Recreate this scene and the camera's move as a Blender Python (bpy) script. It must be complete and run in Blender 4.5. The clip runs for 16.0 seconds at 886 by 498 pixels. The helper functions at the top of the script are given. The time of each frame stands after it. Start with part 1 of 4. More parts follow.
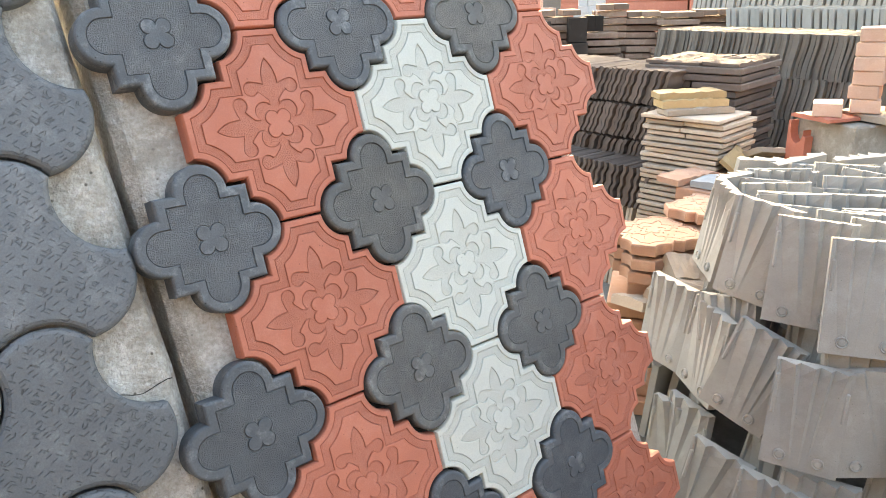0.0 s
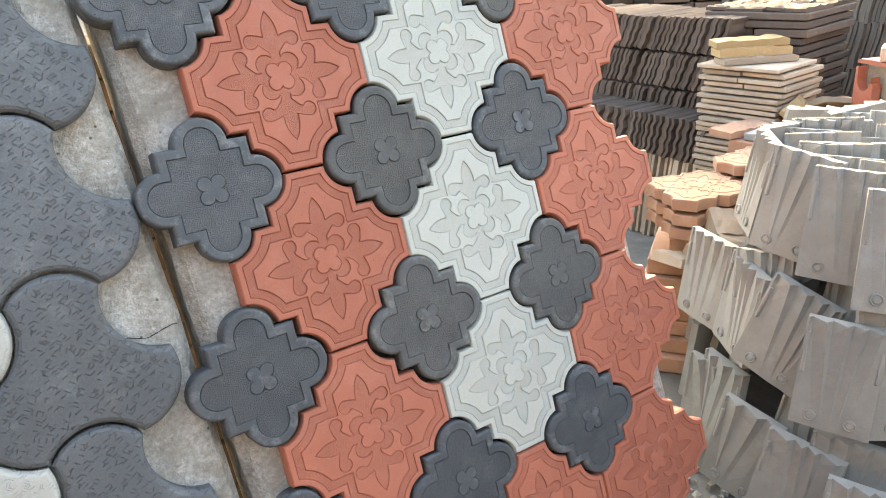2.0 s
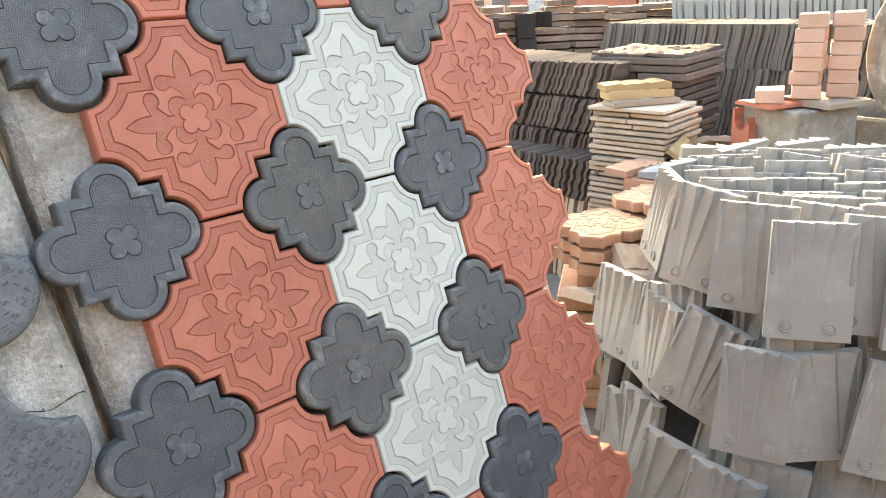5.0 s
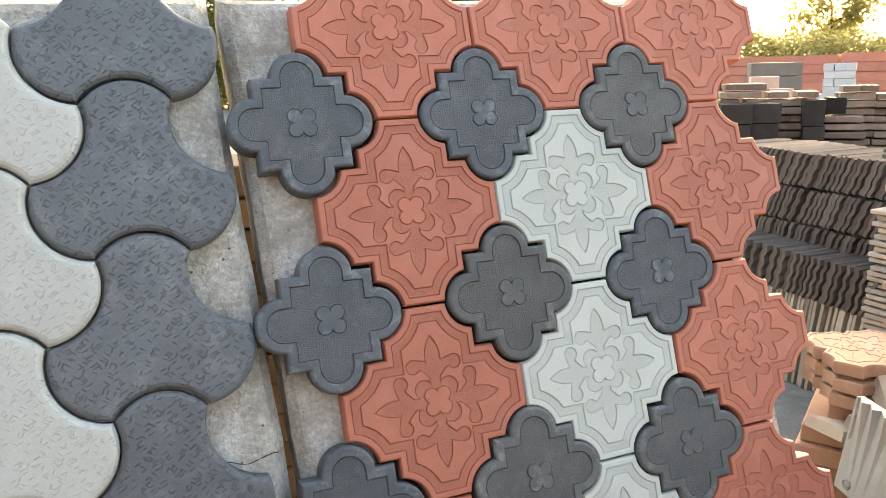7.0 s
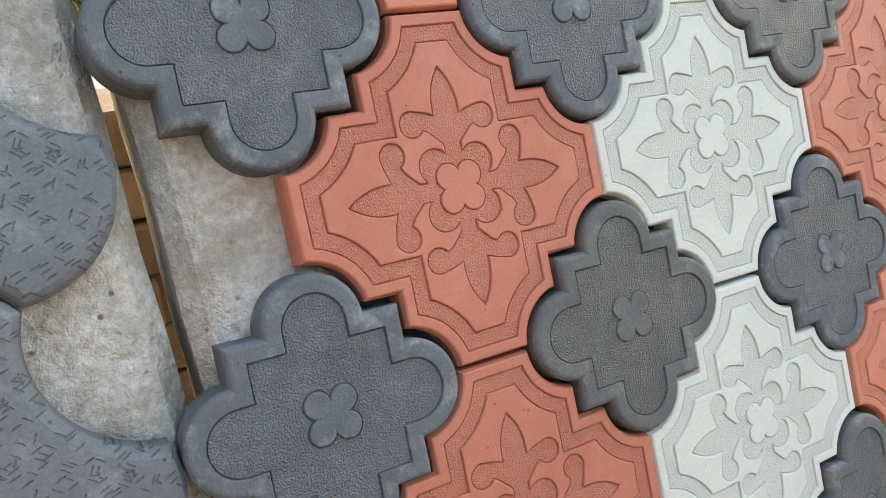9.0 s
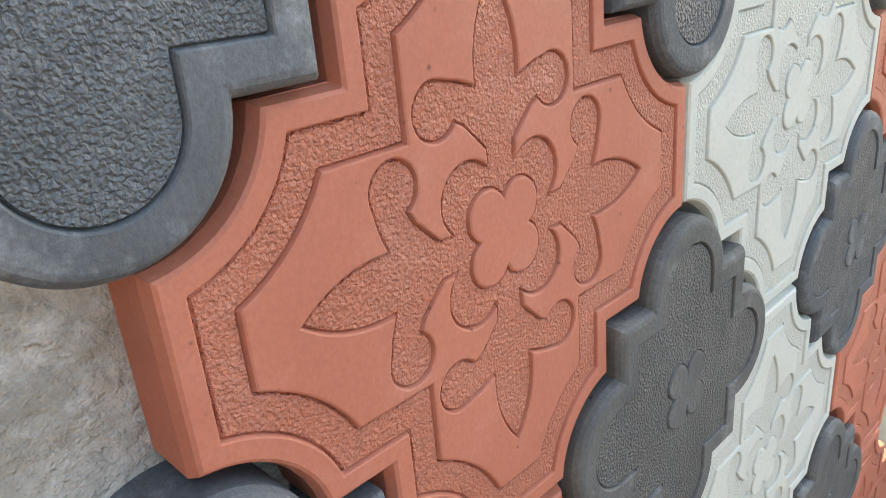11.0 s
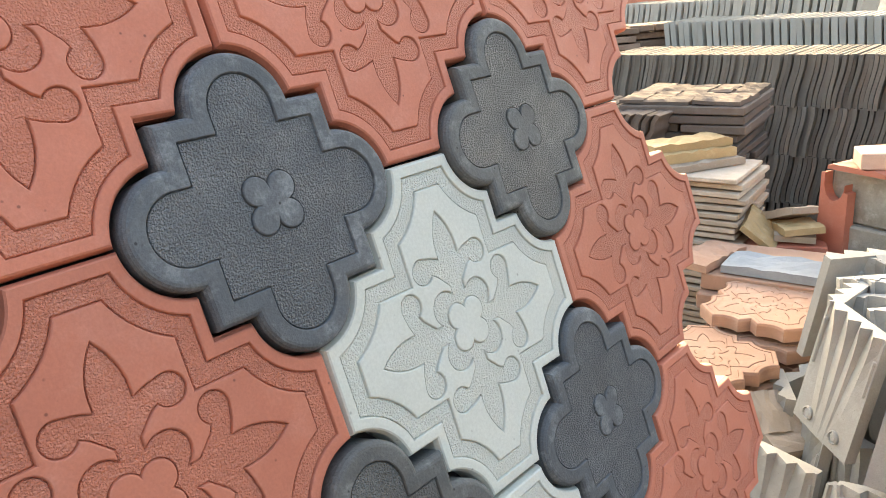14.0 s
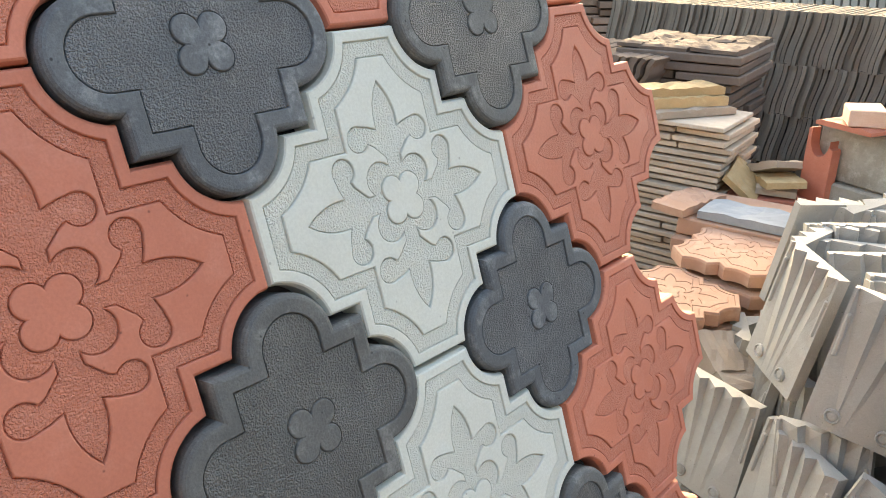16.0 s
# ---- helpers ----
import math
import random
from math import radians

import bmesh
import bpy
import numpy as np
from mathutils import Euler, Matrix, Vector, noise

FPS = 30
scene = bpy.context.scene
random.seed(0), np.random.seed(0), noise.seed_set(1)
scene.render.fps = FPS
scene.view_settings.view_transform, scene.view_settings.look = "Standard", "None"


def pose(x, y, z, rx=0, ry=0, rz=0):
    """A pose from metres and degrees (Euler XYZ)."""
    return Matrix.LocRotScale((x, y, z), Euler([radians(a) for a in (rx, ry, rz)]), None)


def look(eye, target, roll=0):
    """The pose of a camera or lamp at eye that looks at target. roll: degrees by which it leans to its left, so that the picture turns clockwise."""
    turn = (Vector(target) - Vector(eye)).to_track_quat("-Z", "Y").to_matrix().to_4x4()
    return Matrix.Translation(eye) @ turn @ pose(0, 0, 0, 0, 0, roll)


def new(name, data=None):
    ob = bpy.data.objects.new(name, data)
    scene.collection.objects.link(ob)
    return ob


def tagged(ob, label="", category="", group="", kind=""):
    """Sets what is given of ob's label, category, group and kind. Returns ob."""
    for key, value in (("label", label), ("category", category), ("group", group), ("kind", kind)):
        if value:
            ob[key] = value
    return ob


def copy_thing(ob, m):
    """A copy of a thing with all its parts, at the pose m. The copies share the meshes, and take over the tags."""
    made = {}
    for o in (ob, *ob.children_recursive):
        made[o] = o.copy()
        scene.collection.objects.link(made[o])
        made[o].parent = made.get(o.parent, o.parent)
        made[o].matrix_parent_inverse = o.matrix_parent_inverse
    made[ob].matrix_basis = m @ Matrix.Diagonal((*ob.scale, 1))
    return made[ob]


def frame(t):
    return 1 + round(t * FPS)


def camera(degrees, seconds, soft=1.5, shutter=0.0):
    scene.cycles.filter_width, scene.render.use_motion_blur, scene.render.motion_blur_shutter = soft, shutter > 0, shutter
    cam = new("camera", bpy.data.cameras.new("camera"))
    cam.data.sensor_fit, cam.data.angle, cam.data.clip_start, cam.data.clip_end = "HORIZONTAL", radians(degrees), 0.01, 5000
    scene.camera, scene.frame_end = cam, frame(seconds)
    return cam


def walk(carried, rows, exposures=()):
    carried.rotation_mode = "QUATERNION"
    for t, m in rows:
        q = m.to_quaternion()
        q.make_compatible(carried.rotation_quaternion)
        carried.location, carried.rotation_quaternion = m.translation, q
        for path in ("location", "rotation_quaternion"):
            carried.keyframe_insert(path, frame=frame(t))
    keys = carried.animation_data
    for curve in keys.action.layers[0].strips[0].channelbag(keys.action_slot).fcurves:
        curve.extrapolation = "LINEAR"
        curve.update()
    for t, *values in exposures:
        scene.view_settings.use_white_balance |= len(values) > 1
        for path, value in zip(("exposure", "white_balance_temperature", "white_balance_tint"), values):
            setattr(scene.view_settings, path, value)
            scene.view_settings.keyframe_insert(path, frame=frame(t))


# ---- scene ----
cam = camera(61.0, 16.0, soft=0.9)
PATH = [
    (0, (-0.534, -1.075, 0.199), (0.64, 0.401, -0.467), -1.7),
    (0.5, (-0.536, -1.056, 0.175), (0.57, 0.47, -0.494), -2.0),
    (1, (-0.492, -1.086, 0.187), (0.443, 0.556, -0.468), -3.6),
    (1.5, (-0.465, -1.127, 0.187), (0.409, 0.532, -0.508), -3.5),
    (2, (-0.435, -1.156, 0.179), (0.542, 0.418, -0.574), -4.0),
    (2.5, (-0.439, -1.178, 0.161), (0.794, 0.189, -0.622), -1.7),
    (3, (-0.448, -1.176, 0.149), (0.922, 0.064, -0.615), -1.6),
    (3.2, (-0.455, -1.175, 0.143), (0.907, 0.071, -0.629), -1.7),
    (5.3, (-0.471, -1.074, 0.187), (0.703, 0.428, -0.419), -3.1),
    (5.5, (-0.429, -1.093, 0.219), (0.582, 0.531, -0.362), -3.2),
    (6, (-0.423, -1.069, 0.253), (0.446, 0.671, -0.216), -1.6),
    (6.5, (-0.404, -1.074, 0.256), (0.369, 0.724, -0.158), -1.9),
    (7, (-0.37, -1.108, 0.218), (0.324, 0.708, -0.251), -1.8),
    (7.4, (-0.365, -1.06, 0.205), (0.379, 0.701, -0.384), -2.8),
    (7.5, (-0.382, -1.021, 0.189), (0.424, 0.707, -0.414), -2.9),
    (7.6, (-0.384, -0.985, 0.201), (0.444, 0.731, -0.409), -2.7),
    (8, (-0.39, -0.848, 0.198), (0.667, 0.716, -0.463), -2.4),
    (8.5, (-0.394, -0.724, 0.152), (0.598, 0.852, -0.577), -2.7),
    (8.7, (-0.357, -0.648, 0.168), (0.521, 1.025, -0.488), -3.4),
    (10.8, (-0.217, -0.148, 0.17), (1.027, 0.935, -0.961), 9.7),
    (11, (-0.215, -0.149, 0.168), (1.051, 0.903, -0.968), 10.0),
    (11.5, (-0.216, -0.161, 0.169), (1.054, 0.87, -0.983), 9.9),
    (12, (-0.228, -0.197, 0.188), (1.116, 0.864, -0.844), 8.9),
    (12.5, (-0.22, -0.265, 0.219), (1.195, 0.81, -0.697), 5.6),
    (13, (-0.17, -0.386, 0.25), (1.135, 0.936, -0.493), -2.1),
    (13.5, (-0.149, -0.402, 0.27), (1.213, 0.897, -0.406), -5.4),
    (14, (-0.145, -0.401, 0.278), (1.223, 0.904, -0.374), -4.6),
    (14.5, (-0.145, -0.394, 0.258), (1.264, 0.794, -0.52), -5.8),
    (15, (-0.147, -0.384, 0.225), (1.267, 0.771, -0.591), -3.7),
    (15.5, (-0.147, -0.392, 0.221), (1.284, 0.746, -0.591), -0.5),
    (16, (-0.129, -0.458, 0.216), (1.205, 0.814, -0.561), -0.1),
]
walk(cam, [(t, look(eye, target, roll)) for t, eye, target, roll in PATH],
     [(0, 2.34, 7800, 8), (1, 2.22, 7800, 8), (2, 2.27, 7850, 8), (3.2, 2.24, 7900, 8), (5.4, 2.34, 7900, 8), (6, 2.23, 7900, 8), (6.5, 2.04, 7900, 8), (7.2, 2.05, 7900, 8), (8.3, 2.18, 8000, 8), (11.2, 2.09, 8000, 8), (12.5, 2.15, 8000, 8), (13, 2.01, 7900, 8), (13.4, 2.01, 7900, 8), (14.2, 1.91, 7900, 8), (16, 1.89, 7900, 8)])
# ---- light ----
SUN_TO = Vector((0.76, 0.62, 0.29)).normalized()
world = bpy.data.worlds.new("sky")
scene.world = world
world.use_nodes = True
wn = world.node_tree
bg = wn.nodes["Background"]
sky = wn.nodes.new("ShaderNodeTexSky")
sky.sky_type = "NISHITA"
sky.sun_disc = False
sky.sun_elevation = math.asin(SUN_TO.z)
sky.sun_rotation = math.atan2(SUN_TO.x, SUN_TO.y)
sky.dust_density, sky.air_density, sky.ozone_density = 4.0, 1.0, 1.0
wn.links.new(sky.outputs[0], bg.inputs[0])
bg.inputs[1].default_value = 0.32
sun = new("sun", bpy.data.lights.new("sun", "SUN"))
sun.data.energy, sun.data.angle, sun.data.color = 1.0, radians(2.0), (1.0, 0.84, 0.62)
sun.matrix_world = look(SUN_TO * 40, (0, 0, 0))

GROUND = -1.06
LEAN_BACK = 18.5
CB, SB = math.cos(radians(LEAN_BACK)), math.sin(radians(LEAN_BACK))
# panel frame: local x along the row, local y up the slab, local z out of it
PANEL = Matrix(((1, 0, 0, 0), (0, SB, -CB, 0), (0, CB, SB, 0), (0, 0, 0, 1)))


# ---- materials ----
def mat(name, base, dark, light=None, rough=0.85, stain=7.0, grain=420.0, amount=0.5, bump=0.25, bump_scale=300.0,
        pits=0.0, pit_scale=120.0, vary=0.15, relief=None, relief_scale=170.0, metal=0.0, coarse=0.0, coarse_scale=25.0, grit=0.30, shine=0.42, depth=0.0015):
    """Mineral surface: stains at hand size, grain, pits, optional stippled relief."""
    m = bpy.data.materials.new(name)
    m.use_nodes = True
    t = m.node_tree
    n, l = t.nodes, t.links
    p = n["Principled BSDF"]
    p.inputs["Roughness"].default_value = rough
    p.inputs["Metallic"].default_value = metal
    p.inputs["Specular IOR Level"].default_value = shine
    co = n.new("ShaderNodeTexCoord")
    info = n.new("ShaderNodeObjectInfo")
    shift = n.new("ShaderNodeVectorMath")
    shift.operation = "SCALE"
    shift.inputs[0].default_value = (37.0, 19.0, 53.0)
    l.new(info.outputs["Random"], shift.inputs["Scale"])
    add = n.new("ShaderNodeVectorMath")
    l.new(co.outputs["Object"], add.inputs[0])
    l.new(shift.outputs[0], add.inputs[1])
    at = add.outputs[0]

    def tex(scale, detail=4.0, roughness=0.6):
        x = n.new("ShaderNodeTexNoise")
        x.inputs["Scale"].default_value, x.inputs["Detail"].default_value, x.inputs["Roughness"].default_value = scale, detail, roughness
        l.new(at, x.inputs["Vector"])
        return x.outputs["Fac"]

    def ramp(fac, lo, hi, a=0.0, b=1.0):
        x = n.new("ShaderNodeMapRange")
        x.inputs[1].default_value, x.inputs[2].default_value, x.inputs[3].default_value, x.inputs[4].default_value = lo, hi, a, b
        l.new(fac, x.inputs[0])
        return x.outputs[0]

    def mix(fac, a, b, kind="MIX"):
        x = n.new("ShaderNodeMix")
        x.data_type, x.blend_type = "RGBA", kind
        for s, v in ((0, fac), (6, a), (7, b)):
            if isinstance(v, (int, float)):
                x.inputs[s].default_value = v
            elif isinstance(v, tuple):
                x.inputs[s].default_value = (*v, 1)
            else:
                l.new(v, x.inputs[s])
        return x.outputs[2]

    col = mix(ramp(tex(stain, 5.0, 0.65), 0.35, 0.68, 0.0, amount), base, dark)
    if light:
        col = mix(ramp(tex(stain * 2.3, 6.0, 0.7), 0.52, 0.72, 0.0, amount), col, light)
    col = mix(ramp(tex(grain, 3.0, 0.7), 0.35, 0.65, 0.0, grit), col, tuple(c * 0.75 for c in dark))
    if pits:
        v = n.new("ShaderNodeTexVoronoi")
        v.inputs["Scale"].default_value = pit_scale
        l.new(at, v.inputs["Vector"])
        hole = ramp(v.outputs["Distance"], 0.06, 0.12, 1.0, 0.0)
        gate = ramp(tex(pit_scale * 0.35, 1.0), 0.51, 0.55)
        both = n.new("ShaderNodeMath")
        both.operation = "MULTIPLY"
        l.new(hole, both.inputs[0])
        l.new(gate, both.inputs[1])
        col = mix(ramp(both.outputs[0], 0, 1, 0, pits), col, tuple(c * 0.35 for c in dark))
    if vary:
        hsv = n.new("ShaderNodeHueSaturation")
        l.new(ramp(info.outputs["Random"], 0, 1, 1 - vary, 1 + vary), hsv.inputs["Value"])
        l.new(col, hsv.inputs["Color"])
        col = hsv.outputs[0]
    l.new(col, p.inputs["Base Color"])
    l.new(ramp(tex(stain * 3, 3.0), 0.3, 0.7, rough - 0.1, min(1.0, rough + 0.1)), p.inputs["Roughness"])
    last = None

    def bumped(height, strength, dist):
        b = n.new("ShaderNodeBump")
        b.inputs["Strength"].default_value, b.inputs["Distance"].default_value = strength, dist
        l.new(height, b.inputs["Height"])
        if last:
            l.new(last, b.inputs["Normal"])
        return b.outputs[0]

    if coarse:
        last = bumped(tex(coarse_scale, 6.0, 0.7), coarse, 0.02)
    if bump:
        last = bumped(tex(bump_scale, 3.0), bump, 0.002)
    if relief == "stipple":
        warp = n.new("ShaderNodeTexNoise")
        warp.inputs["Scale"].default_value, warp.inputs["Detail"].default_value, warp.inputs["Distortion"].default_value = relief_scale, 0.6, 0.5
        l.new(at, warp.inputs["Vector"])
        last = bumped(ramp(warp.outputs["Fac"], 0.26, 0.74), 0.8, depth)
    if last:
        l.new(last, p.inputs["Normal"])
    return m


def strokes(m, scale=92.0, depth=0.9, shade_in=0.18):
    """Short imprinted dashes that lie in two slanting directions, on top of a mat(), their shade painted in."""
    t = m.node_tree
    n, l = t.nodes, t.links
    p = n["Principled BSDF"]
    old = p.inputs["Normal"].links[0].from_socket
    co = n.new("ShaderNodeTexCoord")
    info = n.new("ShaderNodeObjectInfo")
    heights = []
    for k, turn in enumerate((24, -38, 64)):
        mp = n.new("ShaderNodeMapping")
        mp.inputs["Rotation"].default_value = (0, 0, radians(turn))
        mp.vector_type = "TEXTURE"
        mp.inputs["Scale"].default_value = (1 / 0.62, 1 / 3.2, 1.0)
        mp.inputs["Location"].default_value = (0.37 * k, 0.11 * k, 0.3)
        l.new(co.outputs["Object"], mp.inputs["Vector"])
        v = n.new("ShaderNodeTexVoronoi")
        v.voronoi_dimensions = "2D"
        v.inputs["Scale"].default_value, v.inputs["Randomness"].default_value = scale, 1.0
        l.new(mp.outputs[0], v.inputs["Vector"])
        r = n.new("ShaderNodeMapRange")
        r.inputs[1].default_value, r.inputs[2].default_value = 0.12, 0.23
        r.inputs[3].default_value, r.inputs[4].default_value = 0.0, 1.0
        l.new(v.outputs["Distance"], r.inputs[0])
        keep = n.new("ShaderNodeMath")
        keep.operation = "LESS_THAN"
        keep.inputs[1].default_value = (0.36, 0.30, 0.12)[k]
        tone = n.new("ShaderNodeSeparateColor")
        l.new(v.outputs["Color"], tone.inputs[0])
        l.new(tone.outputs[0], keep.inputs[0])
        some = n.new("ShaderNodeMix")
        some.inputs[2].default_value = 1.0
        l.new(keep.outputs[0], some.inputs[0])
        l.new(r.outputs[0], some.inputs[3])
        heights.append(some.outputs[0])
    mul = n.new("ShaderNodeMath")
    mul.operation = "MULTIPLY"
    l.new(heights[0], mul.inputs[0])
    l.new(heights[1], mul.inputs[1])
    both, mul = mul, n.new("ShaderNodeMath")
    mul.operation = "MULTIPLY"
    l.new(both.outputs[0], mul.inputs[0])
    l.new(heights[2], mul.inputs[1])
    b = n.new("ShaderNodeBump")
    b.inputs["Strength"].default_value, b.inputs["Distance"].default_value = depth, 0.004
    l.new(mul.outputs[0], b.inputs["Height"])
    l.new(old, b.inputs["Normal"])
    l.new(b.outputs[0], p.inputs["Normal"])
    # multiply the colour down inside the dashes, as painted recess shade
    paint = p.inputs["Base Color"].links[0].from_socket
    dash_shade = n.new("ShaderNodeMix")
    dash_shade.data_type, dash_shade.blend_type = "RGBA", "MULTIPLY"
    dash_shade.inputs[7].default_value = (0.45, 0.45, 0.45, 1)
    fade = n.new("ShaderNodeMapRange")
    fade.inputs[3].default_value, fade.inputs[4].default_value = shade_in, 0.0
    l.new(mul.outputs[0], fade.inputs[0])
    l.new(fade.outputs[0], dash_shade.inputs[0])
    l.new(paint, dash_shade.inputs[6])
    l.new(dash_shade.outputs[2], p.inputs["Base Color"])
    return m


RED, RED_D, RED_L = (0.51, 0.174, 0.110), (0.41, 0.131, 0.082), (0.56, 0.235, 0.17)
red = mat("red_concrete", RED, RED_D, RED_L, rough=0.62, stain=9, amount=0.6, bump=0.1, pits=0.8, pit_scale=90, vary=0.09)
red_rough = mat("red_concrete_stippled", RED, RED_D, RED_L, rough=0.56, stain=9, amount=0.6, bump=0.15, vary=0.09, relief="stipple", relief_scale=690, depth=0.0014)
WH, WH_D = (0.56, 0.58, 0.525), (0.465, 0.48, 0.435)
white = mat("white_concrete", WH, WH_D, (0.60, 0.61, 0.59), rough=0.7, stain=10, amount=0.35, bump=0.06, pits=0.5, pit_scale=80, vary=0.03)
white_rough = mat("white_concrete_stippled", WH, WH_D, (0.60, 0.61, 0.59), rough=0.6, stain=10, amount=0.35, bump=0.1, vary=0.03, relief="stipple", relief_scale=690, depth=0.0014)
BL, BL_D, BL_L = (0.112, 0.125, 0.137), (0.070, 0.079, 0.088), (0.245, 0.262, 0.272)
blue = mat("slate_concrete", BL, BL_D, BL_L, rough=0.66, stain=15, amount=1.0, bump=0.35, bump_scale=420, pits=1.0, pit_scale=85, vary=0.12, grit=0.5)
blue_rough = mat("slate_concrete_stippled", BL, BL_D, (0.16, 0.17, 0.18), rough=0.45, stain=12, amount=0.85, bump=0.3, bump_scale=700, grit=0.5, pits=0.8, pit_scale=110, vary=0.12, relief="stipple", relief_scale=690, depth=0.0017)
GR, GR_D, GR_L = (0.144, 0.149, 0.146), (0.088, 0.091, 0.09), (0.281, 0.287, 0.276)
green = mat("charcoal_concrete", GR, GR_D, GR_L, rough=0.68, stain=16, amount=1.0, bump=0.35, bump_scale=420, pits=1.0, pit_scale=85, vary=0.12, grit=0.5)
green_rough = mat("charcoal_concrete_stippled", GR, GR_D, (0.17, 0.175, 0.165), rough=0.47, stain=13, amount=0.9, bump=0.3, bump_scale=700, grit=0.5, pits=0.8, pit_scale=110, vary=0.12, relief="stipple", relief_scale=690, depth=0.0017)
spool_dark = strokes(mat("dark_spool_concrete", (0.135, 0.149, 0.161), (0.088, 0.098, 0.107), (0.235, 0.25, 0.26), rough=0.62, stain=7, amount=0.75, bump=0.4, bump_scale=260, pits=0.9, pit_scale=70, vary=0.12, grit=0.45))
spool_white = strokes(mat("pale_spool_concrete", (0.50, 0.515, 0.48), (0.40, 0.41, 0.38), (0.58, 0.59, 0.56), rough=0.75, stain=8, amount=0.4, bump=0.2, bump_scale=220, vary=0.04), depth=0.6, shade_in=0.14)
slab_mat = mat("rough_cast_concrete", (0.58, 0.57, 0.525), (0.30, 0.27, 0.225), (0.70, 0.69, 0.66), rough=0.92, stain=14, amount=1.0, grain=130, grit=0.55, bump=1.0, bump_scale=75, pits=0.9, pit_scale=42, coarse=1.0, coarse_scale=16, vary=0.0)
# near-black for the painted shade in the tile joints, and for the slab crack
joint_shade_and_crack = mat("dark_joint_shade_and_crack", (0.030, 0.027, 0.024), (0.018, 0.016, 0.014), rough=0.95, stain=20, bump=0.6, bump_scale=120, vary=0)
# brick brown darkened so the slot between the slabs reads as shaded
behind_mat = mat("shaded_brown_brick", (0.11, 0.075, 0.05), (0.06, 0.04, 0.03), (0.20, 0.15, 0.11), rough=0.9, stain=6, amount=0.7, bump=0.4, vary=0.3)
black_mat = mat("black_block_concrete", (0.052, 0.040, 0.033), (0.030, 0.024, 0.020), (0.09, 0.072, 0.058), rough=0.85, stain=6, amount=0.5, bump=0.3, vary=0.3, shine=0.15)
pile_mat = mat("grey_cast_concrete", (0.360, 0.352, 0.325), (0.265, 0.252, 0.226), (0.43, 0.425, 0.40), rough=0.8, stain=6, amount=0.6, bump=0.25, pits=0.6, vary=0.09, grit=0.2)
ground_mat = mat("dusty_yard_concrete", (0.22, 0.205, 0.18), (0.14, 0.13, 0.11), (0.30, 0.285, 0.26), rough=0.95, stain=1.7, amount=0.8, grain=60, bump=0.5, bump_scale=70, coarse=0.5, coarse_scale=8, vary=0)
terracotta = mat("terracotta_concrete", (0.46, 0.275, 0.19), (0.34, 0.185, 0.12), (0.55, 0.37, 0.27), rough=0.85, stain=8, amount=0.6, bump=0.2, vary=0.15)
beige = mat("beige_concrete", (0.48, 0.39, 0.305), (0.35, 0.27, 0.20), (0.60, 0.52, 0.44), rough=0.85, stain=8, amount=0.7, bump=0.2, vary=0.2)
yellow = mat("yellow_concrete", (0.47, 0.33, 0.17), (0.34, 0.23, 0.11), (0.58, 0.46, 0.29), rough=0.85, stain=9, amount=0.6, bump=0.4, bump_scale=80, vary=0.15)
dark_roof = mat("dark_roof_tile_concrete", (0.150, 0.116, 0.098), (0.095, 0.074, 0.063), (0.21, 0.17, 0.145), rough=0.9, stain=8, amount=0.5, bump=0.2, vary=0.25, shine=0.15)
grey_roof = mat("grey_roof_tile_concrete", (0.205, 0.180, 0.152), (0.14, 0.122, 0.103), (0.26, 0.235, 0.20), rough=0.9, stain=7, amount=0.5, bump=0.2, vary=0.18, shine=0.15)
pale_roof = mat("pale_roof_tile_concrete", (0.40, 0.375, 0.335), (0.31, 0.29, 0.255), (0.46, 0.435, 0.40), rough=0.8, stain=7, amount=0.4, bump=0.2, vary=0.12, shine=0.15)
block_mat = mat("grey_block_concrete", (0.36, 0.33, 0.28), (0.21, 0.185, 0.15), (0.48, 0.45, 0.40), rough=0.92, stain=9, amount=1.0, coarse=0.35, coarse_scale=30, bump=0.5, bump_scale=90, pits=0.6, vary=0.12)
brick_pink = mat("pink_brick_concrete", (0.62, 0.41, 0.31), (0.50, 0.31, 0.22), (0.74, 0.55, 0.45), rough=0.88, stain=8, amount=0.5, bump=0.3, vary=0.12)
brown = mat("brown_stacked_stone", (0.30, 0.200, 0.145), (0.17, 0.11, 0.08), (0.42, 0.31, 0.24), rough=0.9, stain=5, amount=0.8, bump=0.5, bump_scale=60, vary=0.35, shine=0.15)
blueboard = mat("blue_grey_slab_concrete", (0.33, 0.36, 0.385), (0.22, 0.24, 0.255), (0.43, 0.455, 0.475), rough=0.85, stain=9, amount=0.6, bump=0.2, vary=0.1)
far_white = mat("white_block_concrete", (0.50, 0.50, 0.49), (0.40, 0.40, 0.39), rough=0.85, stain=4, amount=0.4, bump=0.1, vary=0.08)


# ---- mesh helpers ----
def part(name, bm, material, parent=None, label="", m=None):
    me = bpy.data.meshes.new(name)
    bm.to_mesh(me)
    bm.free()
    for x in material if isinstance(material, (list, tuple)) else [material]:
        me.materials.append(x)
    ob = new(name, me)
    if parent:
        ob.parent = parent
    if m is not None:
        ob.matrix_basis = m
    return tagged(ob, label)


def share(name, me, parent, m):
    ob = new(name, me)
    ob.parent = parent
    ob.matrix_basis = m
    return ob


def thing(name, m, label, category, group="", kind=""):
    ob = new(name)
    ob.matrix_basis = m
    ob.empty_display_size = 0.05
    return tagged(ob, label, category, group, kind)


